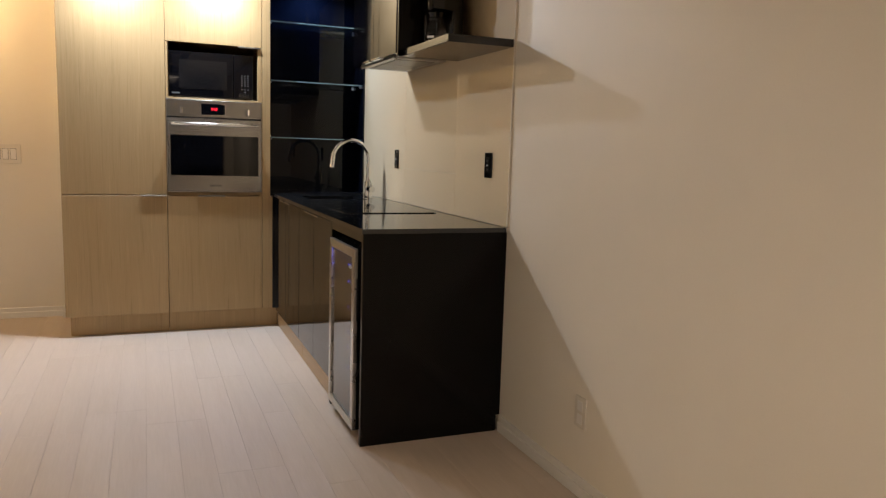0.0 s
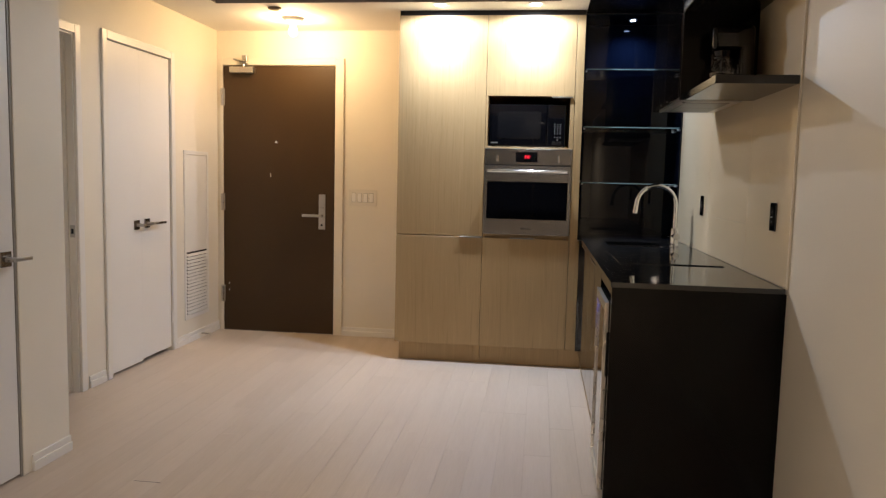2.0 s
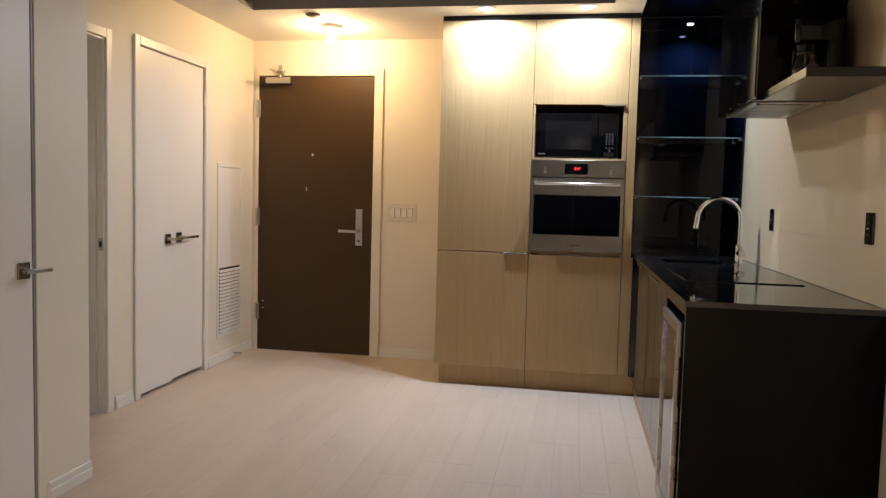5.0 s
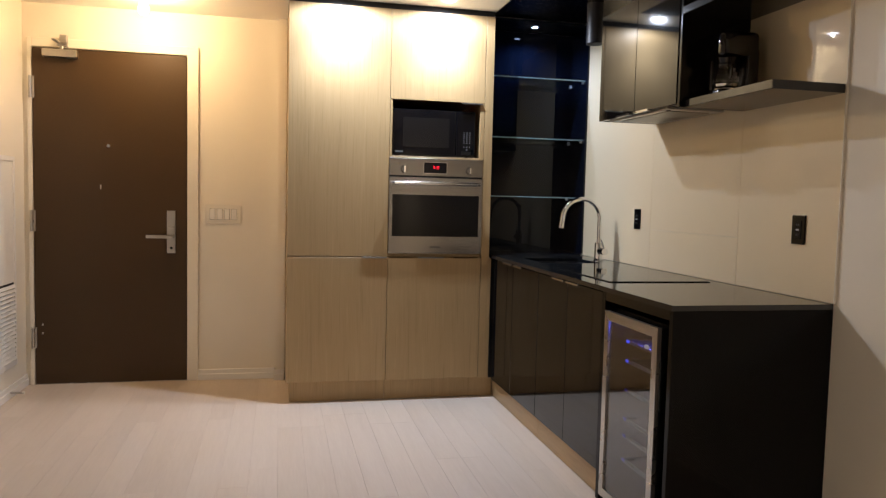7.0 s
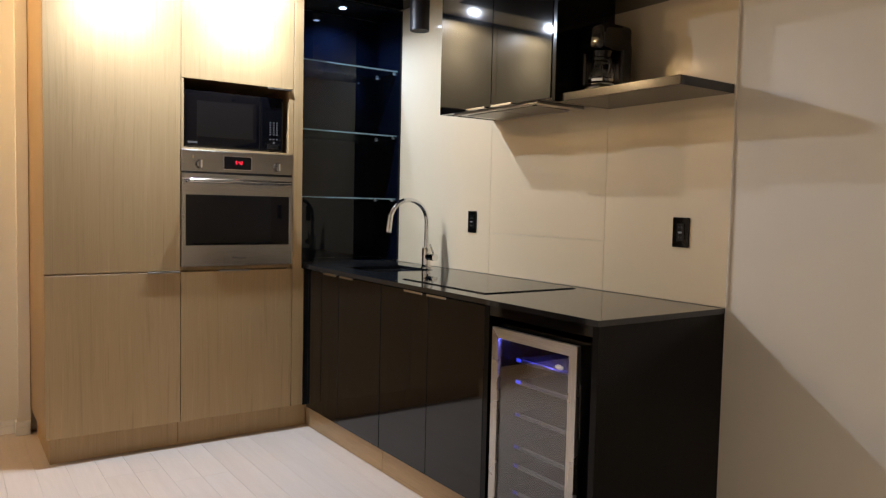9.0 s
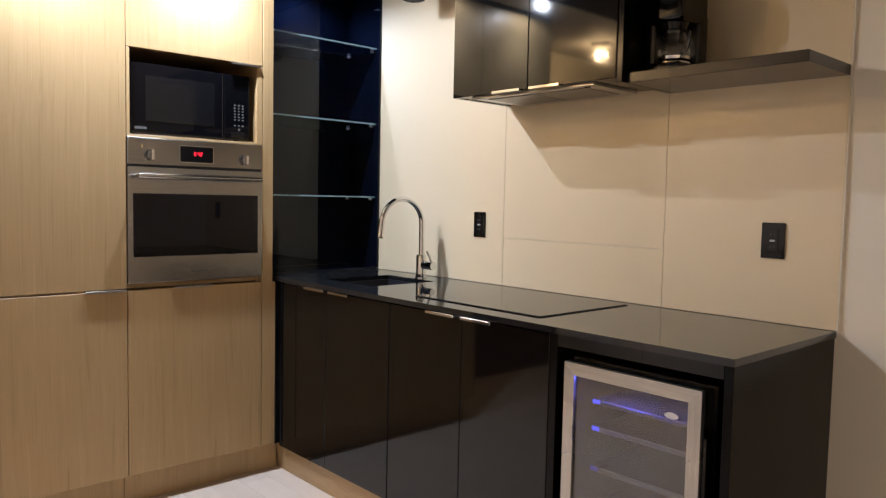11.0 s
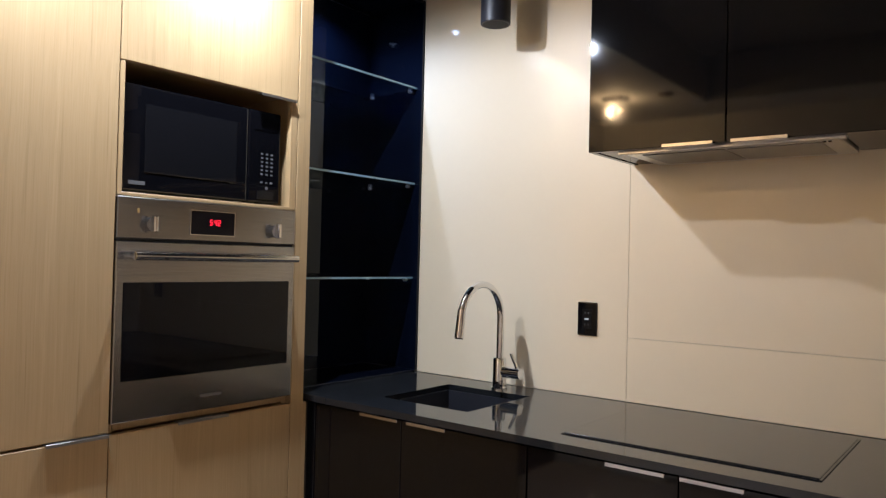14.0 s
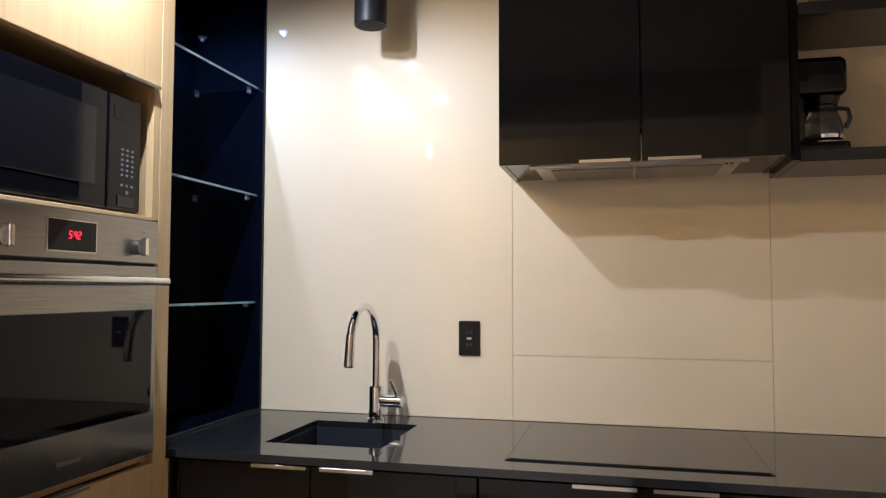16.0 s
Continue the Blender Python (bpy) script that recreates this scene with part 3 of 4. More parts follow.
KX = 1.158
X0, X1, X2, XF = -0.148, 0.4545, 1.045, 1.100
tall = thing("tall_cabinet", (0.153, FRONT, 0), "tall pantry cabinet in pale oak laminate, closed", "cabinet")
part("carcass", slab(X0, X1 - 0.001, FRONT + 0.022, FAR, 0.130, 2.386, 0.001), VENEER, tall)
front_y("upper_door", X0, X1 - 0.0015, 0.8985, 2.386, tall, VENEER)
front_y("lower_door", X0, X1 - 0.0015, 0.132, 0.8915, tall, VENEER)
tab_pull_y(0.296, 0.450, 0.895, tall)
part("plinth", slab(X0 + 0.022, X1 - 0.001, FRONT + 0.055, FAR - 0.1, 0.0, 0.130, 0.001), VENEER, tall)

ovc = thing("oven_cabinet", (0.75, FRONT, 0), "tall oven housing in pale oak laminate with an open niche", "cabinet")
for a, b in ((X1 + 0.001, X1 + 0.018), (X2 - 0.018, X2)):
    part("side", slab(a, b, FRONT + 0.022, FAR - 0.022, 0.130, 2.386, 0.0005), VENEER, ovc)
for z0, z1 in ((0.130, 0.150), (0.897, 0.914), (1.4965, 1.5135), (1.862, 1.880), (2.368, 2.386)):
    part("board", slab(X1 + 0.019, X2 - 0.019, FRONT + 0.022, FAR - 0.022, z0, z1, 0.0005), VENEER, ovc)
part("back", slab(X1 + 0.001, X2, FAR - 0.02, FAR - 0.001, 0.130, 2.386, 0.0005), VENEER, ovc)
front_y("upper_door", X1 + 0.0015, X2, 1.854, 2.386, ovc, VENEER)
front_y("lower_door", X1 + 0.0015, X2, 0.132, 0.8915, ovc, VENEER)
bm = box(bmesh.new(), X1 + 0.0015, X1 + 0.014, FRONT, FRONT + 0.021, 1.506, 1.851, 0.001)
box(bm, X2 - 0.026, X2, FRONT, FRONT + 0.021, 1.506, 1.851, 0.001)
box(bm, X1 + 0.014, X2 - 0.026, FRONT, FRONT + 0.021, 1.5045, 1.514, 0.001)
part("niche_frame", bm, VENEER, ovc)
tab_pull_y(0.896, 1.032, 1.850, ovc)
tab_pull_y(0.644, 0.808, 0.8955, ovc)
part("plinth", slab(X1 + 0.001, KX - 0.001, FRONT + 0.055, FAR - 0.1, 0.0, 0.130, 0.001), VENEER, ovc)
fl = thing("filler_panel", (1.075, FRONT, 0), "narrow pale oak laminate filler panel beside the oven housing", "panel")
part("panel", slab(X2 + 0.003, XF, FRONT, FAR - 0.05, 0.132, 2.386, 0.0015), VENEER, fl)
part("lower_strip", slab(XF + 0.0005, 1.114, FRONT, FRONT + 0.04, 0.132, 0.8885, 0.001), VENEER, fl)
part("knob", rod(bmesh.new(), (XF, FRONT + 0.03, 1.292), (XF + 0.008, FRONT + 0.03, 1.292), 0.006), NICKEL, fl, "small metal peg", 40)
# solid near-black block in place of the shade in the gap
solid("gap_shade_block", slab(X0, XF, FRONT + 0.008, FAR - 0.005, 2.388, CEIL - 0.001, 0), DARK, "near-black block painted as the shade of the recessed gap above the tall cabinets", "trim", kind="structure")

# oven
OY = FRONT - 0.004
ov = thing("wall_oven", (0.75, FRONT, 0.917), "built-in stainless steel wall oven with black glass door", "oven")
part("body", slab(0.474, 1.026, FRONT + 0.022, 6.02, 0.918, 1.494, 0.001), DARK, ov)
panel = part("control_panel", slab(0.456, 1.043, OY, FRONT + 0.02, 1.395, 1.5025, 0.002), STEEL, ov)
dp = part("display", slab(0.668, 0.812, OY - 0.002, OY, 1.413, 1.479, 0.001), BLACK_DOOR_GLASS, panel, "black display with red digits")
bm = bmesh.new()
for a in ((0.666, 0.668, 1.411, 1.481), (0.812, 0.814, 1.411, 1.481), (0.668, 0.812, 1.479, 1.481), (0.668, 0.812, 1.411, 1.413)):
    box(bm, a[0], a[1], OY - 0.0025, OY, a[2], a[3])
part("display_frame", bm, CHROME, panel, "thin bright metal rim")
for kx in (0.546, 0.956):
    kn = part("knob", rod(bmesh.new(), (kx, OY, 1.433), (kx, OY - 0.018, 1.433), 0.018, 28), STEEL, panel, "steel rotary knob", 40)
for kx in (0.546, 0.956):
    part("knob_grip", slab(kx - 0.006, kx + 0.006, OY - 0.034, OY - 0.016, 1.412, 1.456, 0.003, 2), CHROME, panel)
part("indicator", slab(0.983, 0.987, OY - 0.001, OY, 1.470, 1.474, 0), GREY_MARK, panel)
part("amber_mark", slab(0.510, 0.516, OY - 0.001, OY, 1.462, 1.474, 0), AMBER_GLOW, panel)
SEGS = {"5": "afgcd", "4": "fgbc", "2": "abged"}


def seven_segment(bm, digit, x, z, y, w=0.0082, h=0.0165, t=0.0018):
    """One slanted seven-segment digit whose lower left corner is at x, z."""
    bars = {"a": (0, w, h - t, h), "g": (0, w, (h - t) / 2, (h + t) / 2), "d": (0, w, 0, t), "f": (0, t, h / 2, h), "b": (w - t, w, h / 2, h), "e": (0, t, 0, h / 2), "c": (w - t, w, 0, h / 2)}
    for s in SEGS[digit]:
        a, b, c, d = bars[s]
        n = len(bm.verts)
        box(bm, x + a, x + b, y - 0.0006, y, z + c, z + d)
        bm.verts.ensure_lookup_table()
        for v in bm.verts[n:]:
            v.co.x += (v.co.z - z) * 0.14


for i, (d, dx) in enumerate((("5", 0.0), ("4", 0.0150), ("2", 0.0272))):
    bm = bmesh.new()
    seven_segment(bm, d, 0.727 + dx, 1.440, OY - 0.0022)
    part("digit", bm, RED_GLOW, panel, "glowing red clock digit")
bm = box(bmesh.new(), 0.7382, 0.7398, OY - 0.0028, OY - 0.0022, 1.4440, 1.4456)
box(bm, 0.7390, 0.7406, OY - 0.0028, OY - 0.0022, 1.4505, 1.4521)
part("colon", bm, RED_GLOW, panel)
dr = part("oven_door", slab(0.456, 1.043, OY, FRONT + 0.02, 0.9185, 1.388, 0.003, 2), STEEL, ov, "brushed steel oven door")
part("window", slab(0.478, 1.022, OY - 0.0025, OY, 1.024, 1.280, 0.001), BLACK_DOOR_GLASS, dr, "black glass oven window")
bm = rod(bmesh.new(), (0.482, OY - 0.046, 1.350), (1.016, OY - 0.046, 1.350), 0.011, 24)
for hx in (0.500, 1.000):
    rod(bm, (hx, OY, 1.350), (hx, OY - 0.046, 1.350), 0.009)
part("handle", bm, HANDLE, dr, "polished steel bar handle", 40)
part("name_mark", slab(0.715, 0.785, OY - 0.001, OY, 0.955, 0.963, 0), GREY_MARK, dr)
part("seam", slab(0.458, 1.041, FRONT + 0.006, FRONT + 0.012, 1.388, 1.395, 0), DARK, ov)

# microwave in the niche
MY = FRONT + 0.016
mw = thing("microwave", (0.73, MY, 1.514), "black countertop microwave with glossy door in the oak niche", "microwave")
part("housing", slab(0.476, 0.990, MY + 0.020, 5.94, 1.520, 1.800, 0.004), BLACK, mw)
for fx in (0.51, 0.95):
    part("foot", rod(bmesh.new(), (fx, MY + 0.05, 1.513), (fx, MY + 0.05, 1.521), 0.012), BLACK, mw)
mdoor = part("door", slab(0.474, 0.868, MY, MY + 0.020, 1.520, 1.802, 0.005, 2), BLACK_DOOR_GLASS, mw, "glossy black door")
part("window", slab(0.536, 0.828, MY - 0.0015, MY, 1.572, 1.752, 0.0005), plain("dark_mesh_glass", (0.006, 0.006, 0.007), 0.10, spread=0.1), mdoor, "dark grey mesh window")
part("name_mark", slab(0.492, 0.540, MY - 0.0008, MY, 1.537, 1.547, 0), GREY_MARK, mdoor)
pn = part("key_panel", slab(0.870, 0.992, MY, MY + 0.020, 1.520, 1.802, 0.005, 2), BLACK_DOOR_GLASS, mw)
part("clock_window", slab(0.890, 0.972, MY - 0.001, MY, 1.742, 1.775, 0), BLACK_DOOR_GLASS, pn)
for r in range(8):
    for c in range(3):
        if r != 1:
            part("key", slab(0.917 + c * 0.0185, 0.926 + c * 0.0185, MY - 0.001, MY, 1.580 + r * 0.0125, 1.5855 + r * 0.0125, 0.0004), KEY_MARK, pn)
part("release_button", slab(0.905, 0.967, MY - 0.003, MY, 1.532, 1.556, 0.001), BLACK, pn)
part("start_key", rod(bmesh.new(), (0.941, MY, 1.566), (0.941, MY - 0.001, 1.566), 0.0055, 16), KEY_MARK, pn)

# ---- black niche with glass shelves ----
NB = 5.885
nic = thing("shelf_niche", (1.435, 5.6, TOP), "tall black glass-lined niche with clear glass shelves", "shelf niche")
part("back", slab(XF + 0.012, 1.756, NB, NB + 0.012, TOP + 0.008, 2.39, 0.001), BLACK_GLASS, nic, "black mirror-like back glass")
part("side", slab(XF + 0.002, XF + 0.014, 5.585, NB + 0.012, TOP + 0.008, 2.405, 0.001), BLACK_GLASS, nic)
part("side", slab(1.754, 1.768, 5.600, NB + 0.012, TOP + 0.008, 2.405, 0.001), BLACK_GLASS, nic)
part("floor_panel", slab(XF + 0.014, 1.754, 5.602, NB, TOP + 0.0005, TOP + 0.008, 0.001), BLACK_GLASS, nic)
part("top_panel", slab(XF + 0.014, 1.754, 5.602, NB, 2.390, 2.405, 0.001), BLACK_GLASS, nic)
for z in (1.285, 1.663, 2.048):
    sh = part("glass_shelf", slab(XF + 0.018, 1.750, 5.622, NB - 0.004, z - 0.004, z + 0.004, 0.001), SHELF_GLASS, nic, "clear glass shelf with pale edge")
    part("front_edge", slab(XF + 0.018, 1.750, 5.6205, 5.622, z - 0.0035, z + 0.0035, 0), SHELF_EDGE, sh, "pale ground glass edge")
    for sx, s in ((1.754, -1), (XF + 0.014, 1)):
        for sy in (5.656, 5.866):
            part("shelf_pin", rod(bmesh.new(), (sx, sy, z - 0.010), (sx + s * 0.014, sy, z - 0.010), 0.0058, 14), PIN, sh, "bright metal shelf pin", 40)

# ---- counter run ----
def slab_with_hole(x0, x1, y0, y1, z0, z1, hx0, hx1, hy0, hy1):
    bm = bmesh.new()
    for a in ((x0, hx0, y0, y1), (hx1, x1, y0, y1), (hx0, hx1, y0, hy0), (hx0, hx1, hy1, y1)):
        box(bm, a[0], a[1], a[2], a[3], z0, z1)
    bmesh.ops.remove_doubles(bm, verts=bm.verts, dist=0.0002)
    return bm


SX0, SX1, SY0, SY1 = 1.264, 1.618, 4.985, 5.324
wt = thing("worktop", (1.45, 4.46, 0.88), "polished dark grey quartz worktop with an undermount sink cut-out", "worktop")
part("top", slab_with_hole(DOORS - 0.012, 1.764, 3.338, 5.600, TOP - 0.020, TOP, SX0, SX1, SY0, SY1), STONE, wt)
part("niche_ledge", slab(XF + 0.004, 1.764, 5.600, NB + 0.012, TOP - 0.020, TOP, 0), STONE, wt)
cfr = thing("counter_frame", (1.45, 3.6, 0), "black panelled frame of the counter round the fridge bay", "counter")
part("end_panel", slab(DOORS - 0.006, 1.752, 3.341, 3.366, 0.0, TOP - 0.0205, 0.0015), BLACK_PANEL, cfr)
part("scribe", slab(1.752, RIGHT - 0.001, 3.344, 3.366, 0.072, TOP - 0.0205, 0.0005), BLACK_PANEL, cfr)

sk = thing("kitchen_sink", (1.448, 5.157, 0.72), "black granite undermount kitchen sink, empty", "sink")
bm = bmesh.new()
zb, zt = 0.715, TOP - 0.0205
o = 0.012
box(bm, SX0 - o, SX1 + o, SY0 - o, SY1 + o, zb - 0.012, zb)
box(bm, SX0 - o, SX0 + 0.003, SY0 - o, SY1 + o, zb, zt)
box(bm, SX1 - 0.003, SX1 + o, SY0 - o, SY1 + o, zb, zt)
box(bm, SX0 + 0.003, SX1 - 0.003, SY0 - o, SY0 + 0.003, zb, zt)
box(bm, SX0 + 0.003, SX1 - 0.003, SY1 - 0.003, SY1 + o, zb, zt)
part("bowl", bm, SINK, sk)
part("drain", lathe(bmesh.new(), [(0.045, 0.0), (0.045, 0.003), (0.030, 0.004)], (1.448, 5.157, zb), 32), CHROME, sk, "chrome drain", 40)

# faucet
FX, FY = 1.668, 5.140
fc = thing("kitchen_faucet", (FX, FY, TOP), "chrome pull-down kitchen faucet with a high curved neck", "faucet")
part("base", lathe(bmesh.new(), [(0.028, 0), (0.028, 0.006), (0.024, 0.010), (0.0235, 0.105), (0.021, 0.110)], (FX, FY, TOP), 40), CHROME, fc, smooth=35)
R = 0.117
zt = 1.278 - R
pts = [(FX, FY, TOP + 0.105), (FX, FY, 1.06), (FX, FY, 1.12)] + [(FX - R + R * math.cos(a), FY, zt + R * math.sin(a)) for a in [math.radians(d) for d in range(0, 173, 7)]]
part("neck", tube(bmesh.new(), pts, 0.0125, 24), CHROME, fc, smooth=50)
lx, lz = pts[-1][0], pts[-1][2]
hd = part("spray_head", rod(bmesh.new(), (lx, FY, lz + 0.012), (lx - 0.012, FY, lz - 0.080), 0.0135, 24, 0.0155), CHROME, fc, smooth=40)
part("nozzle", rod(bmesh.new(), (lx - 0.012, FY, lz - 0.080), (lx - 0.0125, FY, lz - 0.084), 0.013, 24), BLACK, hd)
part("handle_body", rod(bmesh.new(), (FX, FY - 0.018, TOP + 0.062), (FX, FY - 0.088, TOP + 0.062), 0.0195, 28), CHROME, fc, smooth=40)
part("handle_lever", rod(bmesh.new(), (FX + 0.004, FY - 0.070, TOP + 0.078), (FX - 0.010, FY - 0.052, TOP + 0.130), 0.006, 16, 0.005), CHROME, fc, smooth=40)

# cooktop
ck = thing("induction_cooktop", (1.46, 4.33, TOP), "flush black ceramic glass cooktop in the worktop", "cooktop")
part("glass", slab(1.222, 1.700, 4.032, 4.640, TOP + 0.0004, TOP + 0.0045, 0.0015), COOKTOP, ck)
bm = bmesh.new()
for a in ((1.216, 1.222, 4.026, 4.646), (1.700, 1.706, 4.026, 4.646), (1.222, 1.700, 4.026, 4.032), (1.222, 1.700, 4.640, 4.646)):
    box(bm, a[0], a[1], a[2], a[3], TOP + 0.0004, TOP + 0.0022)
part("edge_gap", bm, BLACK, ck, "thin black edge joint")

# base cabinets
def base_cabinet(name, y0, y1, split, label, pulls):
    c = thing(name, (1.45, (y0 + y1) / 2, 0), label, "cabinet", "black base cabinets under the worktop")
    part("carcass", slab(DOORS + 0.021, 1.700, y0 + 0.001, y1 - 0.001, 0.118, 0.700 if name == "sink_cabinet" else TOP - 0.022, 0.001), BLACK, c)
    part("door", slab(DOORS, DOORS + 0.020, y0 + 0.0015, split - 0.0015, 0.118, 0.8835, 0.0015), BLACK_GLOSS, c, "glossy black lacquered door")
    part("door", slab(DOORS, DOORS + 0.020, split + 0.0015, y1 - 0.0015, 0.118, 0.8835, 0.0015), BLACK_GLOSS, c, "glossy black lacquered door")
    for a, b in pulls:
        bm = box(bmesh.new(), DOORS - 0.013, DOORS + 0.012, a, b, 0.8838, 0.8868, 0.0006)
        box(bm, DOORS - 0.015, DOORS - 0.012, a, b, 0.8770, 0.8868, 0.0008)
        part("edge_pull", bm, CHROME, c, "chrome edge pull")
    part("toe_kick", slab(KX, KX + 0.016, y0, y1, 0.0, 0.117, 0.001), KICK, c, "oak laminate toe kick")
    return c


base_cabinet("sink_cabinet", 4.700, 5.500, 5.130, "glossy black two-door sink cabinet", ((5.136, 5.287), (4.958, 5.099)))
base_cabinet("cooktop_cabinet", 3.918, 4.698, 4.303, "glossy black two-door cabinet under the cooktop", ((4.331, 4.476), (4.157, 4.296)))
cf = thing("corner_filler", (1.15, 5.51, 0), "glossy black corner filler beside the oak cabinets", "panel")
part("panel", slab(DOORS, DOORS + 0.02, 5.5015, 5.514, 0.118, 0.8895, 0.001), BLACK_GLOSS, cf)
part("return_panel", slab(1.1145, DOORS + 0.02, 5.515, 5.570, 0.131, 0.8895, 0.0005), BLACK_GLOSS, cf)
part("toe_kick", slab(KX, KX + 0.016, 5.501, 5.574, 0.0, 0.117, 0.001), KICK, cf)
part("gable", slab(DOORS - 0.002, 1.70, 3.888, 3.915, 0.0, TOP - 0.0205, 0.001), BLACK_PANEL, cfr)
part("rail", slab(DOORS - 0.002, DOORS + 0.03, 3.368, 3.886, 0.852, TOP - 0.0205, 0.001), BLACK_GLOSS, cfr)
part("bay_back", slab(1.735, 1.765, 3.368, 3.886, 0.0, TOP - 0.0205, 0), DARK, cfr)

# wine fridge
wf = thing("wine_fridge", (1.42, 3.63, 0), "freestanding wine fridge with a steel-framed glass door and blue light", "wine fridge")
WY0, WY1, WZ0, WZ1, WX = 3.412, 3.842, 0.048, 0.818, 1.112
bm = bmesh.new()
B = (1.172, 1.62, WY0 - 0.012, WY1 + 0.010, 0.025, 0.822)
t = 0.022
box(bm, B[0], B[1], B[2], B[2] + t, B[4], B[5])
box(bm, B[0], B[1], B[3] - t, B[3], B[4], B[5])
box(bm, B[0], B[1], B[2] + t, B[3] - t, B[5] - t, B[5])
box(bm, B[0], B[1], B[2] + t, B[3] - t, B[4], B[4] + t)
box(bm, B[1] - t, B[1], B[2] + t, B[3] - t, B[4] + t, B[5] - t)
part("body", bm, BLACK, wf)
for fy in (WY0 + 0.03, WY1 - 0.03):
    for fx in (1.21, 1.58):
        part("foot", rod(bmesh.new(), (fx, fy, 0), (fx, fy, 0.026), 0.014), BLACK, wf)
bm = bmesh.new()
FW = 0.036
for a in ((WY0, WY0 + FW, WZ0, WZ1), (WY1 - FW, WY1, WZ0, WZ1), (WY0 + FW, WY1 - FW, WZ1 - FW, WZ1), (WY0 + FW, WY1 - FW, WZ0, WZ0 + FW)):
    box(bm, WX + 0.016, WX + 0.058, a[0], a[1], a[2], a[3])
fd = part("door", bm, BLACK, wf, "black fridge door core")
for nm, q in (("stile", [(WY0, WZ0), (WY0 + FW, WZ0 + FW), (WY0 + FW, WZ1 - FW), (WY0, WZ1)]), ("stile", [(WY1, WZ0), (WY1, WZ1), (WY1 - FW, WZ1 - FW), (WY1 - FW, WZ0 + FW)]),
              ("rail", [(WY0, WZ1), (WY0 + FW, WZ1 - FW), (WY1 - FW, WZ1 - FW), (WY1, WZ1)]), ("rail", [(WY0, WZ0), (WY1, WZ0), (WY1 - FW, WZ0 + FW), (WY0 + FW, WZ0 + FW)])):
    bm = bmesh.new()
    a = [bm.verts.new((WX, y, z)) for y, z in q]
    b = [bm.verts.new((WX + 0.016, y, z)) for y, z in q]
    bm.faces.new(a)
    bm.faces.new(list(reversed(b)))
    for i in range(4):
        bm.faces.new((a[i], b[i], b[(i + 1) % 4], a[(i + 1) % 4]))
    part(nm, bm, STEEL_Z if nm == "stile" else STEEL_Y, fd, "mitred brushed steel frame")
gl = part("glass", slab(WX + 0.008, WX + 0.014, WY0 + FW, WY1 - FW, WZ0 + FW, WZ1 - FW, 0), SMOKED, fd, "smoked glass pane")
gl.visible_shadow = False
part("handle", slab(WX + 0.010, WX + 0.050, WY0 - 0.010, WY0 - 0.0005, 0.52, 0.70, 0.003), BLACK, fd, "black recessed side grip")
badge = part("badge", lathe(bmesh.new(), [(0.020, -0.001), (0.020, 0.001)], (0, 0, 0), 28), PIN, fd, "small bright oval metal badge")
badge.data.transform(Matrix.Translation(Vector((WX + 0.0065, WY0 + 0.085, 0.735)) - origin(wf)) @ Matrix.Rotation(radians(90), 4, "Y") @ Matrix.Diagonal((0.42, 1.0, 1.0, 1.0)) @ Matrix.Translation(origin(wf)))
for z in (0.690, 0.610, 0.490, 0.370, 0.300, 0.200):
    rk = part("wire_shelf", slab(1.190, 1.206, WY0 + 0.020, WY1 - 0.075, z, z + 0.012, 0.003, 2), SHELF_FRONT, wf, "pale metal shelf front")
    part("tray", slab(1.206, 1.585, WY0 + 0.026, WY1 - 0.040, z + 0.003, z + 0.009, 0), DARK, rk, "dark shelf tray")
    part("runner", slab(1.195, 1.240, WY1 - 0.075, WY1 - 0.045, z - 0.004, z + 0.016, 0.004, 2), DARK, rk, "dark shelf runner")
    # glow stands in for LED light caught on the shelf ends; no lamp here
    part("lit_end_glow", slab(1.192, 1.194, WY1 - 0.073, WY1 - 0.048, z + 0.002, z + 0.014, 0), BLUE_GLOW if z > 0.6 else DIM_BLUE, rk, "small glowing patch standing in for blue light caught on the runner")
part("led_strip", slab(1.225, 1.375, WY0 + 0.06, WY1 - 0.06, 0.790, 0.795, 0), BLUE_GLOW, wf, "glowing blue light strip")

# ---- splashback glass ----
sp = thing("splashback", (RIGHT, 4.45, TOP), "cream back-painted glass splashback in large panels", "splashback", kind="structure")
for y0, y1, z0, z1 in ((4.7090, 5.598, TOP + 0.001, 2.410), (3.9290, 4.7080, TOP + 0.001, 1.1185), (3.9290, 4.7080, 1.1195, 2.410), (3.340, 3.9280, TOP + 0.001, 2.410)):
    part("glass_panel", slab(RIGHT - 0.007, RIGHT - 0.0005, y0, y1, z0, z1, 0.0008), SPLASH, sp)
part("edge_trim", slab(RIGHT - 0.009, RIGHT - 0.0005, 3.334, 3.339, TOP + 0.001, 2.410, 0.0005), CREAM, sp, "thin cream edge bead")

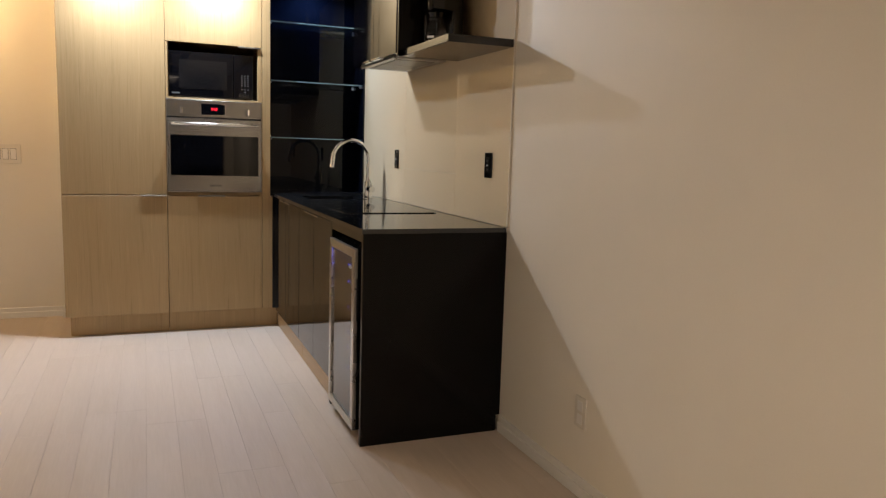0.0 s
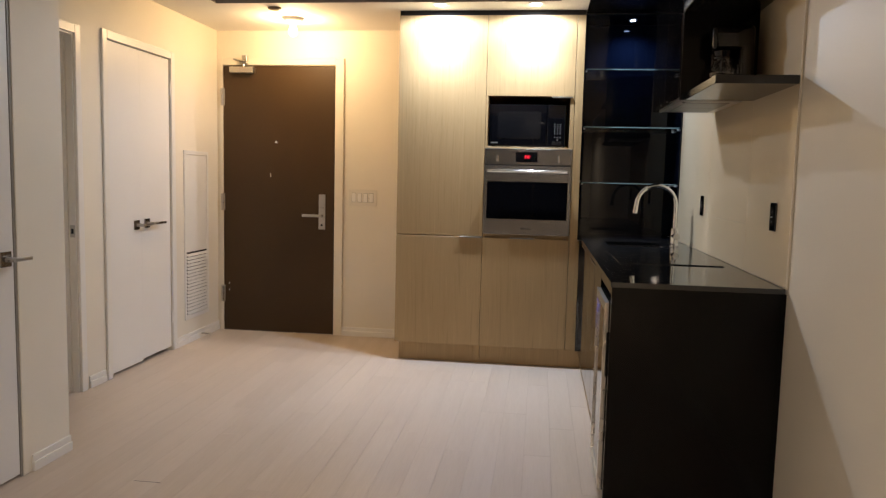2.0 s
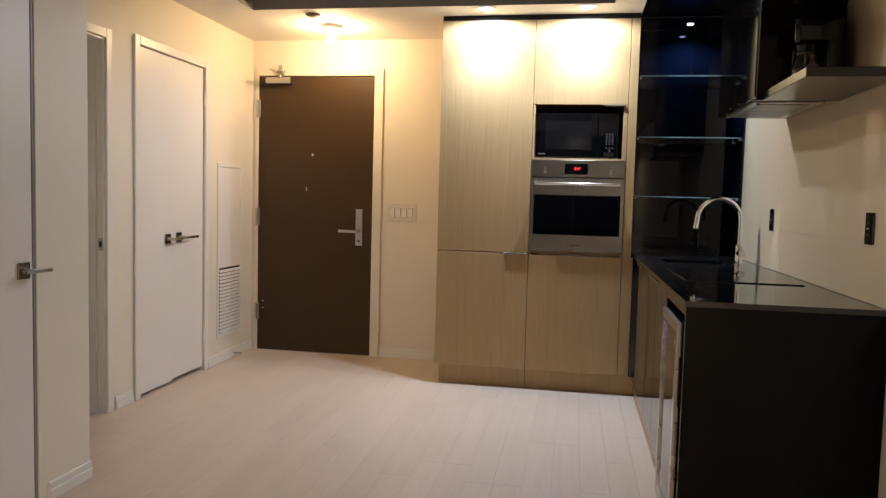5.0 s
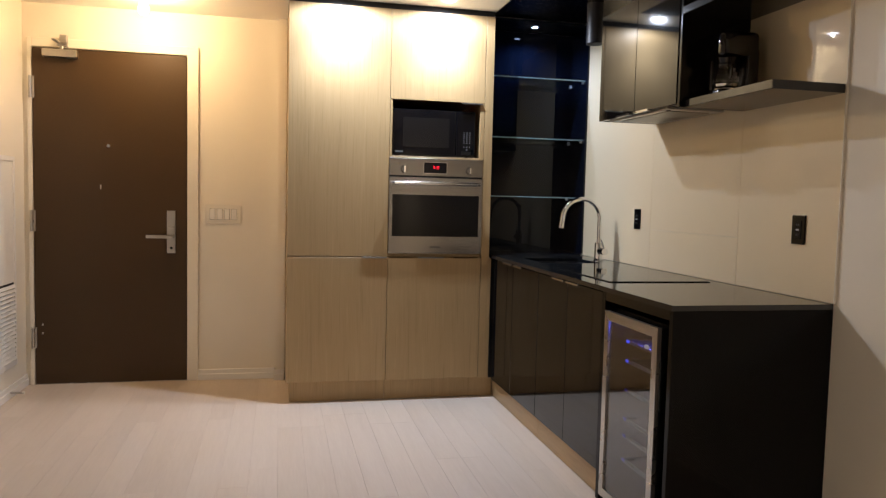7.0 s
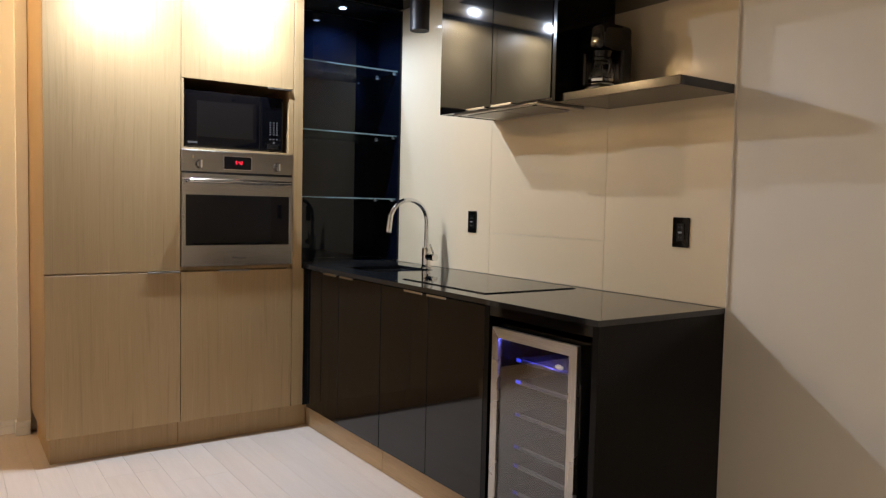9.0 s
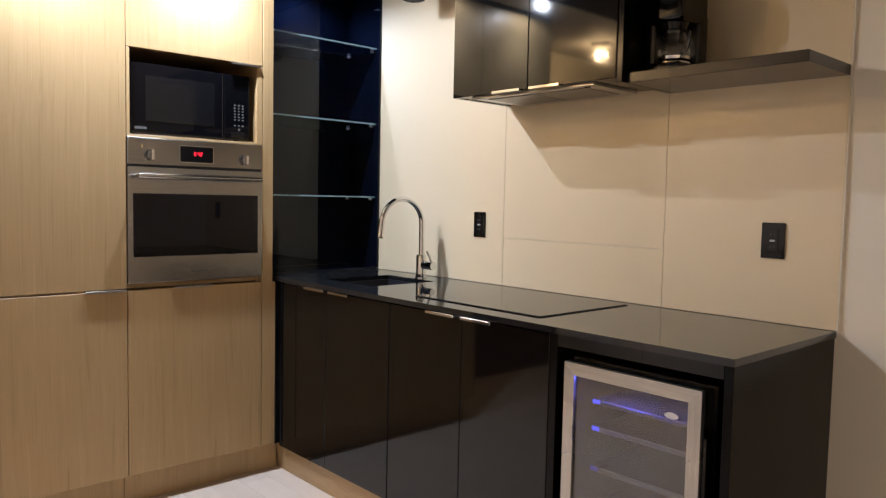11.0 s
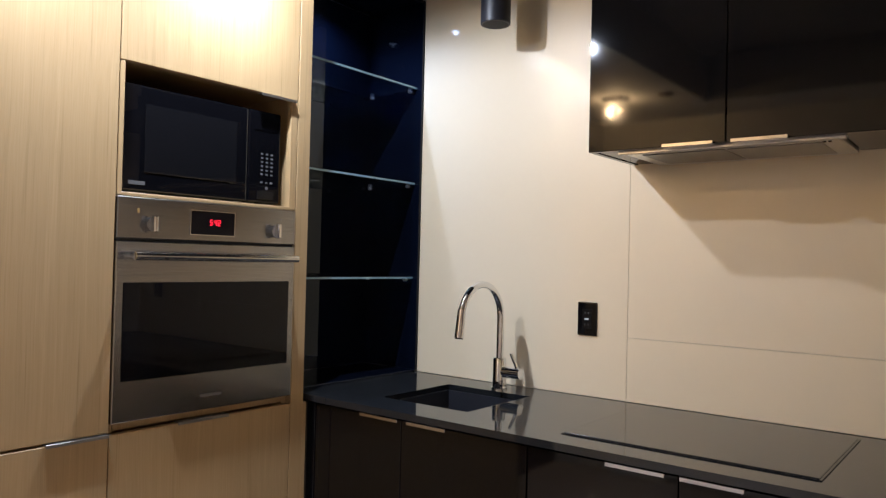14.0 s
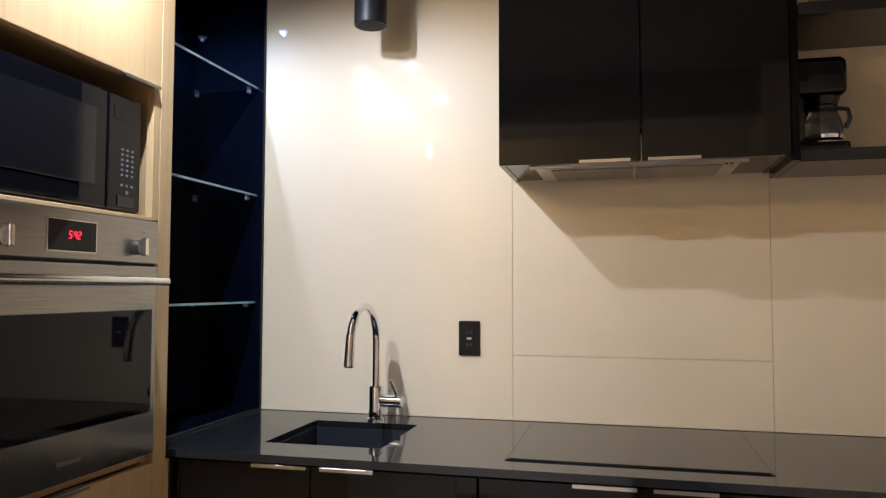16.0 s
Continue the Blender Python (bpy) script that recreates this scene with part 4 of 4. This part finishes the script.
# black outlets on the splashback
SXF = RIGHT - 0.007
for y0, y1 in ((4.815, 4.887), (3.502, 3.577)):
    o = thing("splash_outlet", (SXF, (y0 + y1) / 2, 1.17), "black wall outlet on the cream glass splashback", "outlet", "black outlets over the counter")
    yc = (y0 + y1) / 2
    part("plate", slab(SXF - 0.006, SXF, y0, y1, 1.115, 1.228, 0.003, 2), BLACK_GLOSS, o)
    f = part("insert", slab(SXF - 0.009, SXF - 0.006, yc - 0.017, yc + 0.017, 1.137, 1.206, 0.001), BLACK, o)
    for zc in (1.152, 1.191):
        for dy in (-0.006, 0.006):
            part("slot", slab(SXF - 0.0096, SXF - 0.009, yc + dy - 0.001, yc + dy + 0.001, zc - 0.004, zc + 0.004, 0), GREY_MARK, f)
    part("button", slab(SXF - 0.0105, SXF - 0.009, yc - 0.008, yc + 0.008, 1.168, 1.174, 0.0005), PALE_MARK, f)

# ---- wall cabinet with hood, open shelves ----
CX = 1.439
UT = 2.409
uc = thing("wall_cabinet", (1.6, 4.305, 1.682), "glossy black two-door wall cabinet above the cooktop", "wall cabinet")
bm = bmesh.new()
box(bm, CX + 0.021, RIGHT - 0.009, 4.681, 4.697, 1.682, UT)
box(bm, CX + 0.021, RIGHT - 0.009, 3.930, 3.946, 1.682, UT)
box(bm, CX + 0.021, RIGHT - 0.009, 3.946, 4.681, UT - 0.016, UT)
box(bm, CX + 0.021, RIGHT - 0.009, 3.946, 4.681, 1.760, 1.776)
part("carcass", bm, BLACK_PANEL, uc)
part("door", slab(CX, CX + 0.020, 4.3075, 4.697, 1.682, UT, 0.0015), BLACK_GLOSS, uc, "glossy black lacquered door")
part("door", slab(CX, CX + 0.020, 3.930, 4.3045, 1.682, UT, 0.0015), BLACK_GLOSS, uc, "glossy black lacquered door")
for a, b in ((4.335, 4.472), (4.153, 4.290)):
    bm = box(bmesh.new(), CX - 0.012, CX + 0.012, a, b, 1.6785, 1.6815, 0.0005)
    box(bm, CX - 0.014, CX - 0.011, a, b, 1.6785, 1.688, 0.0006)
    part("edge_pull", bm, CHROME, uc, "chrome edge pull")
hd = thing("range_hood", (1.6, 4.33, 1.667), "slim stainless steel range hood built under the wall cabinet", "range hood")
part("body", slab(CX + 0.024, 1.744, 4.045, 4.600, 1.674, 1.758, 0.003), STEEL_Y, hd)
part("front_lip", slab(CX + 0.0225, CX + 0.036, 4.030, 4.615, 1.672, 1.682, 0.002), STEEL_Y, hd)
for y0, y1 in ((4.090, 4.320), (4.326, 4.556)):
    g = part("filter", slab(CX + 0.060, 1.700, y0, y1, 1.6710, 1.6740, 0.001), plain("hood_mesh", (0.30, 0.29, 0.27), 0.4, metal=1.0, grain=700, spread=0.4), hd, "grey metal mesh filter")
for y in (4.070, 4.083):
    part("switch", slab(CX + 0.045, CX + 0.055, y - 0.004, y + 0.004, 1.6705, 1.674, 0.001), BLACK, hd)
part("filler", slab(CX + 0.024, 1.755, 4.602, 4.680, 1.684, 1.694, 0), BLACK_PANEL, uc)
part("filler", slab(CX + 0.024, 1.755, 3.947, 4.043, 1.684, 1.694, 0), BLACK_PANEL, uc)

osf = thing("open_shelf_unit", (1.6, 3.63, 1.667), "black open wall shelves beside the wall cabinet", "wall shelf")
part("end_board", slab(CX + 0.004, RIGHT - 0.009, 3.908, 3.928, 1.667, UT, 0.001), BLACK_PANEL, osf)
BLACK_SHELF = plain("black_shelf_laminate", (0.016, 0.014, 0.013), 0.13, spread=0.15, specular=0.62)
for z0 in (1.667, 2.049):
    part("shelf_board", slab(CX + (0.028 if z0 < 1.8 else 0.0), RIGHT - 0.009, 3.340, 3.906, z0, z0 + 0.032, 0.0015), BLACK_SHELF, osf)
part("top_board", slab(CX, RIGHT - 0.009, 3.340, 3.906, UT - 0.03, UT, 0.0015), BLACK_PANEL, osf)

# coffee maker
cm = thing("coffee_maker", (1.60, 3.78, 1.699), "black drip coffee maker with a glass carafe on the open shelf", "coffee maker")
cx, cyy, cz = 1.620, 3.832, 1.699
jx, jy = cx - 0.024, cyy - 0.016
part("base", slab(cx - 0.085, cx + 0.095, cyy - 0.070, cyy + 0.072, cz, cz + 0.033, 0.010, 3), BLACK, cm, smooth=40)
part("column", slab(cx + 0.035, cx + 0.095, cyy - 0.068, cyy + 0.070, cz + 0.030, cz + 0.200, 0.012, 3), BLACK, cm, smooth=40)
part("water_tower", slab(cx - 0.060, cx + 0.040, cyy + 0.036, cyy + 0.071, cz + 0.030, cz + 0.205, 0.012, 3), BLACK, cm, smooth=40)
part("reservoir", slab(cx - 0.078, cx + 0.095, cyy - 0.069, cyy + 0.071, cz + 0.160, cz + 0.268, 0.022, 5), BLACK_GLOSS, cm, "glossy black water tank with rounded edges", 40)
part("filter_basket", lathe(bmesh.new(), [(0.036, 0.0), (0.044, 0.022)], (jx, jy, cz + 0.140), 32), BLACK, cm, smooth=40)
part("hot_plate", lathe(bmesh.new(), [(0.050, 0.0), (0.050, 0.004)], (jx, jy, cz + 0.0325), 32), NICKEL, cm)
cr = part("carafe", lathe(bmesh.new(), [(0.040, 0.0), (0.048, 0.006), (0.051, 0.030), (0.046, 0.062), (0.036, 0.084), (0.038, 0.092)], (jx, jy, cz + 0.037), 36), CARAFE, cm, "clear glass carafe", 50)
part("band", lathe(bmesh.new(), [(0.0495, 0.0), (0.0515, 0.009)], (jx, jy, cz + 0.045), 36), CHROME, cr, "steel band")
part("carafe_lid", lathe(bmesh.new(), [(0.040, 0.0), (0.041, 0.007), (0.030, 0.011)], (jx, jy, cz + 0.1285), 32), BLACK, cr, smooth=40)
bm = tube(bmesh.new(), [(jx - 0.010, jy - 0.038, cz + 0.130), (jx - 0.016, jy - 0.058, cz + 0.126), (jx - 0.018, jy - 0.063, cz + 0.100), (jx - 0.014, jy - 0.052, cz + 0.074)], 0.006, 12)
part("carafe_handle", bm, BLACK, cr, smooth=50)

# glasses on the upper open shelf
for i, (gx, gy) in enumerate(((1.56, 3.82), (1.56, 3.73))):
    gt = thing("drinking_glass", (gx, gy, 2.081), "dark drinking glass standing on the upper open shelf", "glass", "glasses on the upper shelf")
    bm = lathe(bmesh.new(), [(0.024, 0.0), (0.030, 0.004), (0.034, 0.10), (0.032, 0.10), (0.027, 0.008)], (gx, gy, 2.0815), 28)
    part("bowl", bm, CARAFE, gt, smooth=50)

# scratch and crumb on the floor
sc = solid("floor_scratch", slab(-0.80, -0.684, 3.250, 3.2525, 0.0002, 0.0008, 0), DARK, "thin dark scratch across the oak floor", "scratch", at=(-0.74, 3.25, 0))
cb = bmesh.new()
bmesh.ops.create_icosphere(cb, subdivisions=1, radius=0.007, matrix=Matrix.Translation((-1.245, 3.01, 0.004)) @ Matrix.Diagonal((1.4, 1.0, 0.6, 1)))
solid("crumb", cb, DARK, "small dark crumb lying on the oak floor", "crumb", at=(-1.245, 3.01, 0))

# ---- oak floor planks, last ----
floor = solid("floor", slab(-3.2, RIGHT + 0.12, BACK - 0.12, FAR + 0.3, -0.10, -0.0025, 0), JOINT, "whitewashed oak laminate floor in narrow planks", "floor", kind="structure")
PW, PL = 0.125, 1.21
meshes = {}


def plank(x0, x1, y0, y1):
    key = (round(x1 - x0, 3), round(y1 - y0, 3))
    if key not in meshes:
        w, l = x1 - x0 - 0.0006, y1 - y0 - 0.0006
        bm = box(bmesh.new(), -w / 2, w / 2, -l / 2, l / 2, -0.0024, 0.0, 0.0)
        top = [e for e in bm.edges if all(v.co.z > -0.001 for v in e.verts)]
        bmesh.ops.bevel(bm, geom=top, offset=0.0005, segments=1, affect="EDGES")
        meshes[key] = mesh_of("plank", bm, PLANK)
    ob = new("plank", meshes[key])
    ob.location = ((x0 + x1) / 2, (y0 + y1) / 2, 0)
    ob.parent = floor


rng = random.Random(4)
row = 0
x = 0.308 - PW * 29
while x < RIGHT - 0.001:
    xe = min(x + PW, RIGHT)
    y = BACK - rng.choice([0.0, 0.2, 0.4, 0.6, 0.8, 1.0])
    while y < FAR:
        y0, y1 = max(y, BACK), min(y + PL, FAR)
        inside = not (x < NEAR - 0.13 and y1 < 3.0)
        if y1 - y0 > 0.02 and inside:
            plank(x, xe, y0, y1)
        y += PL
    x = xe
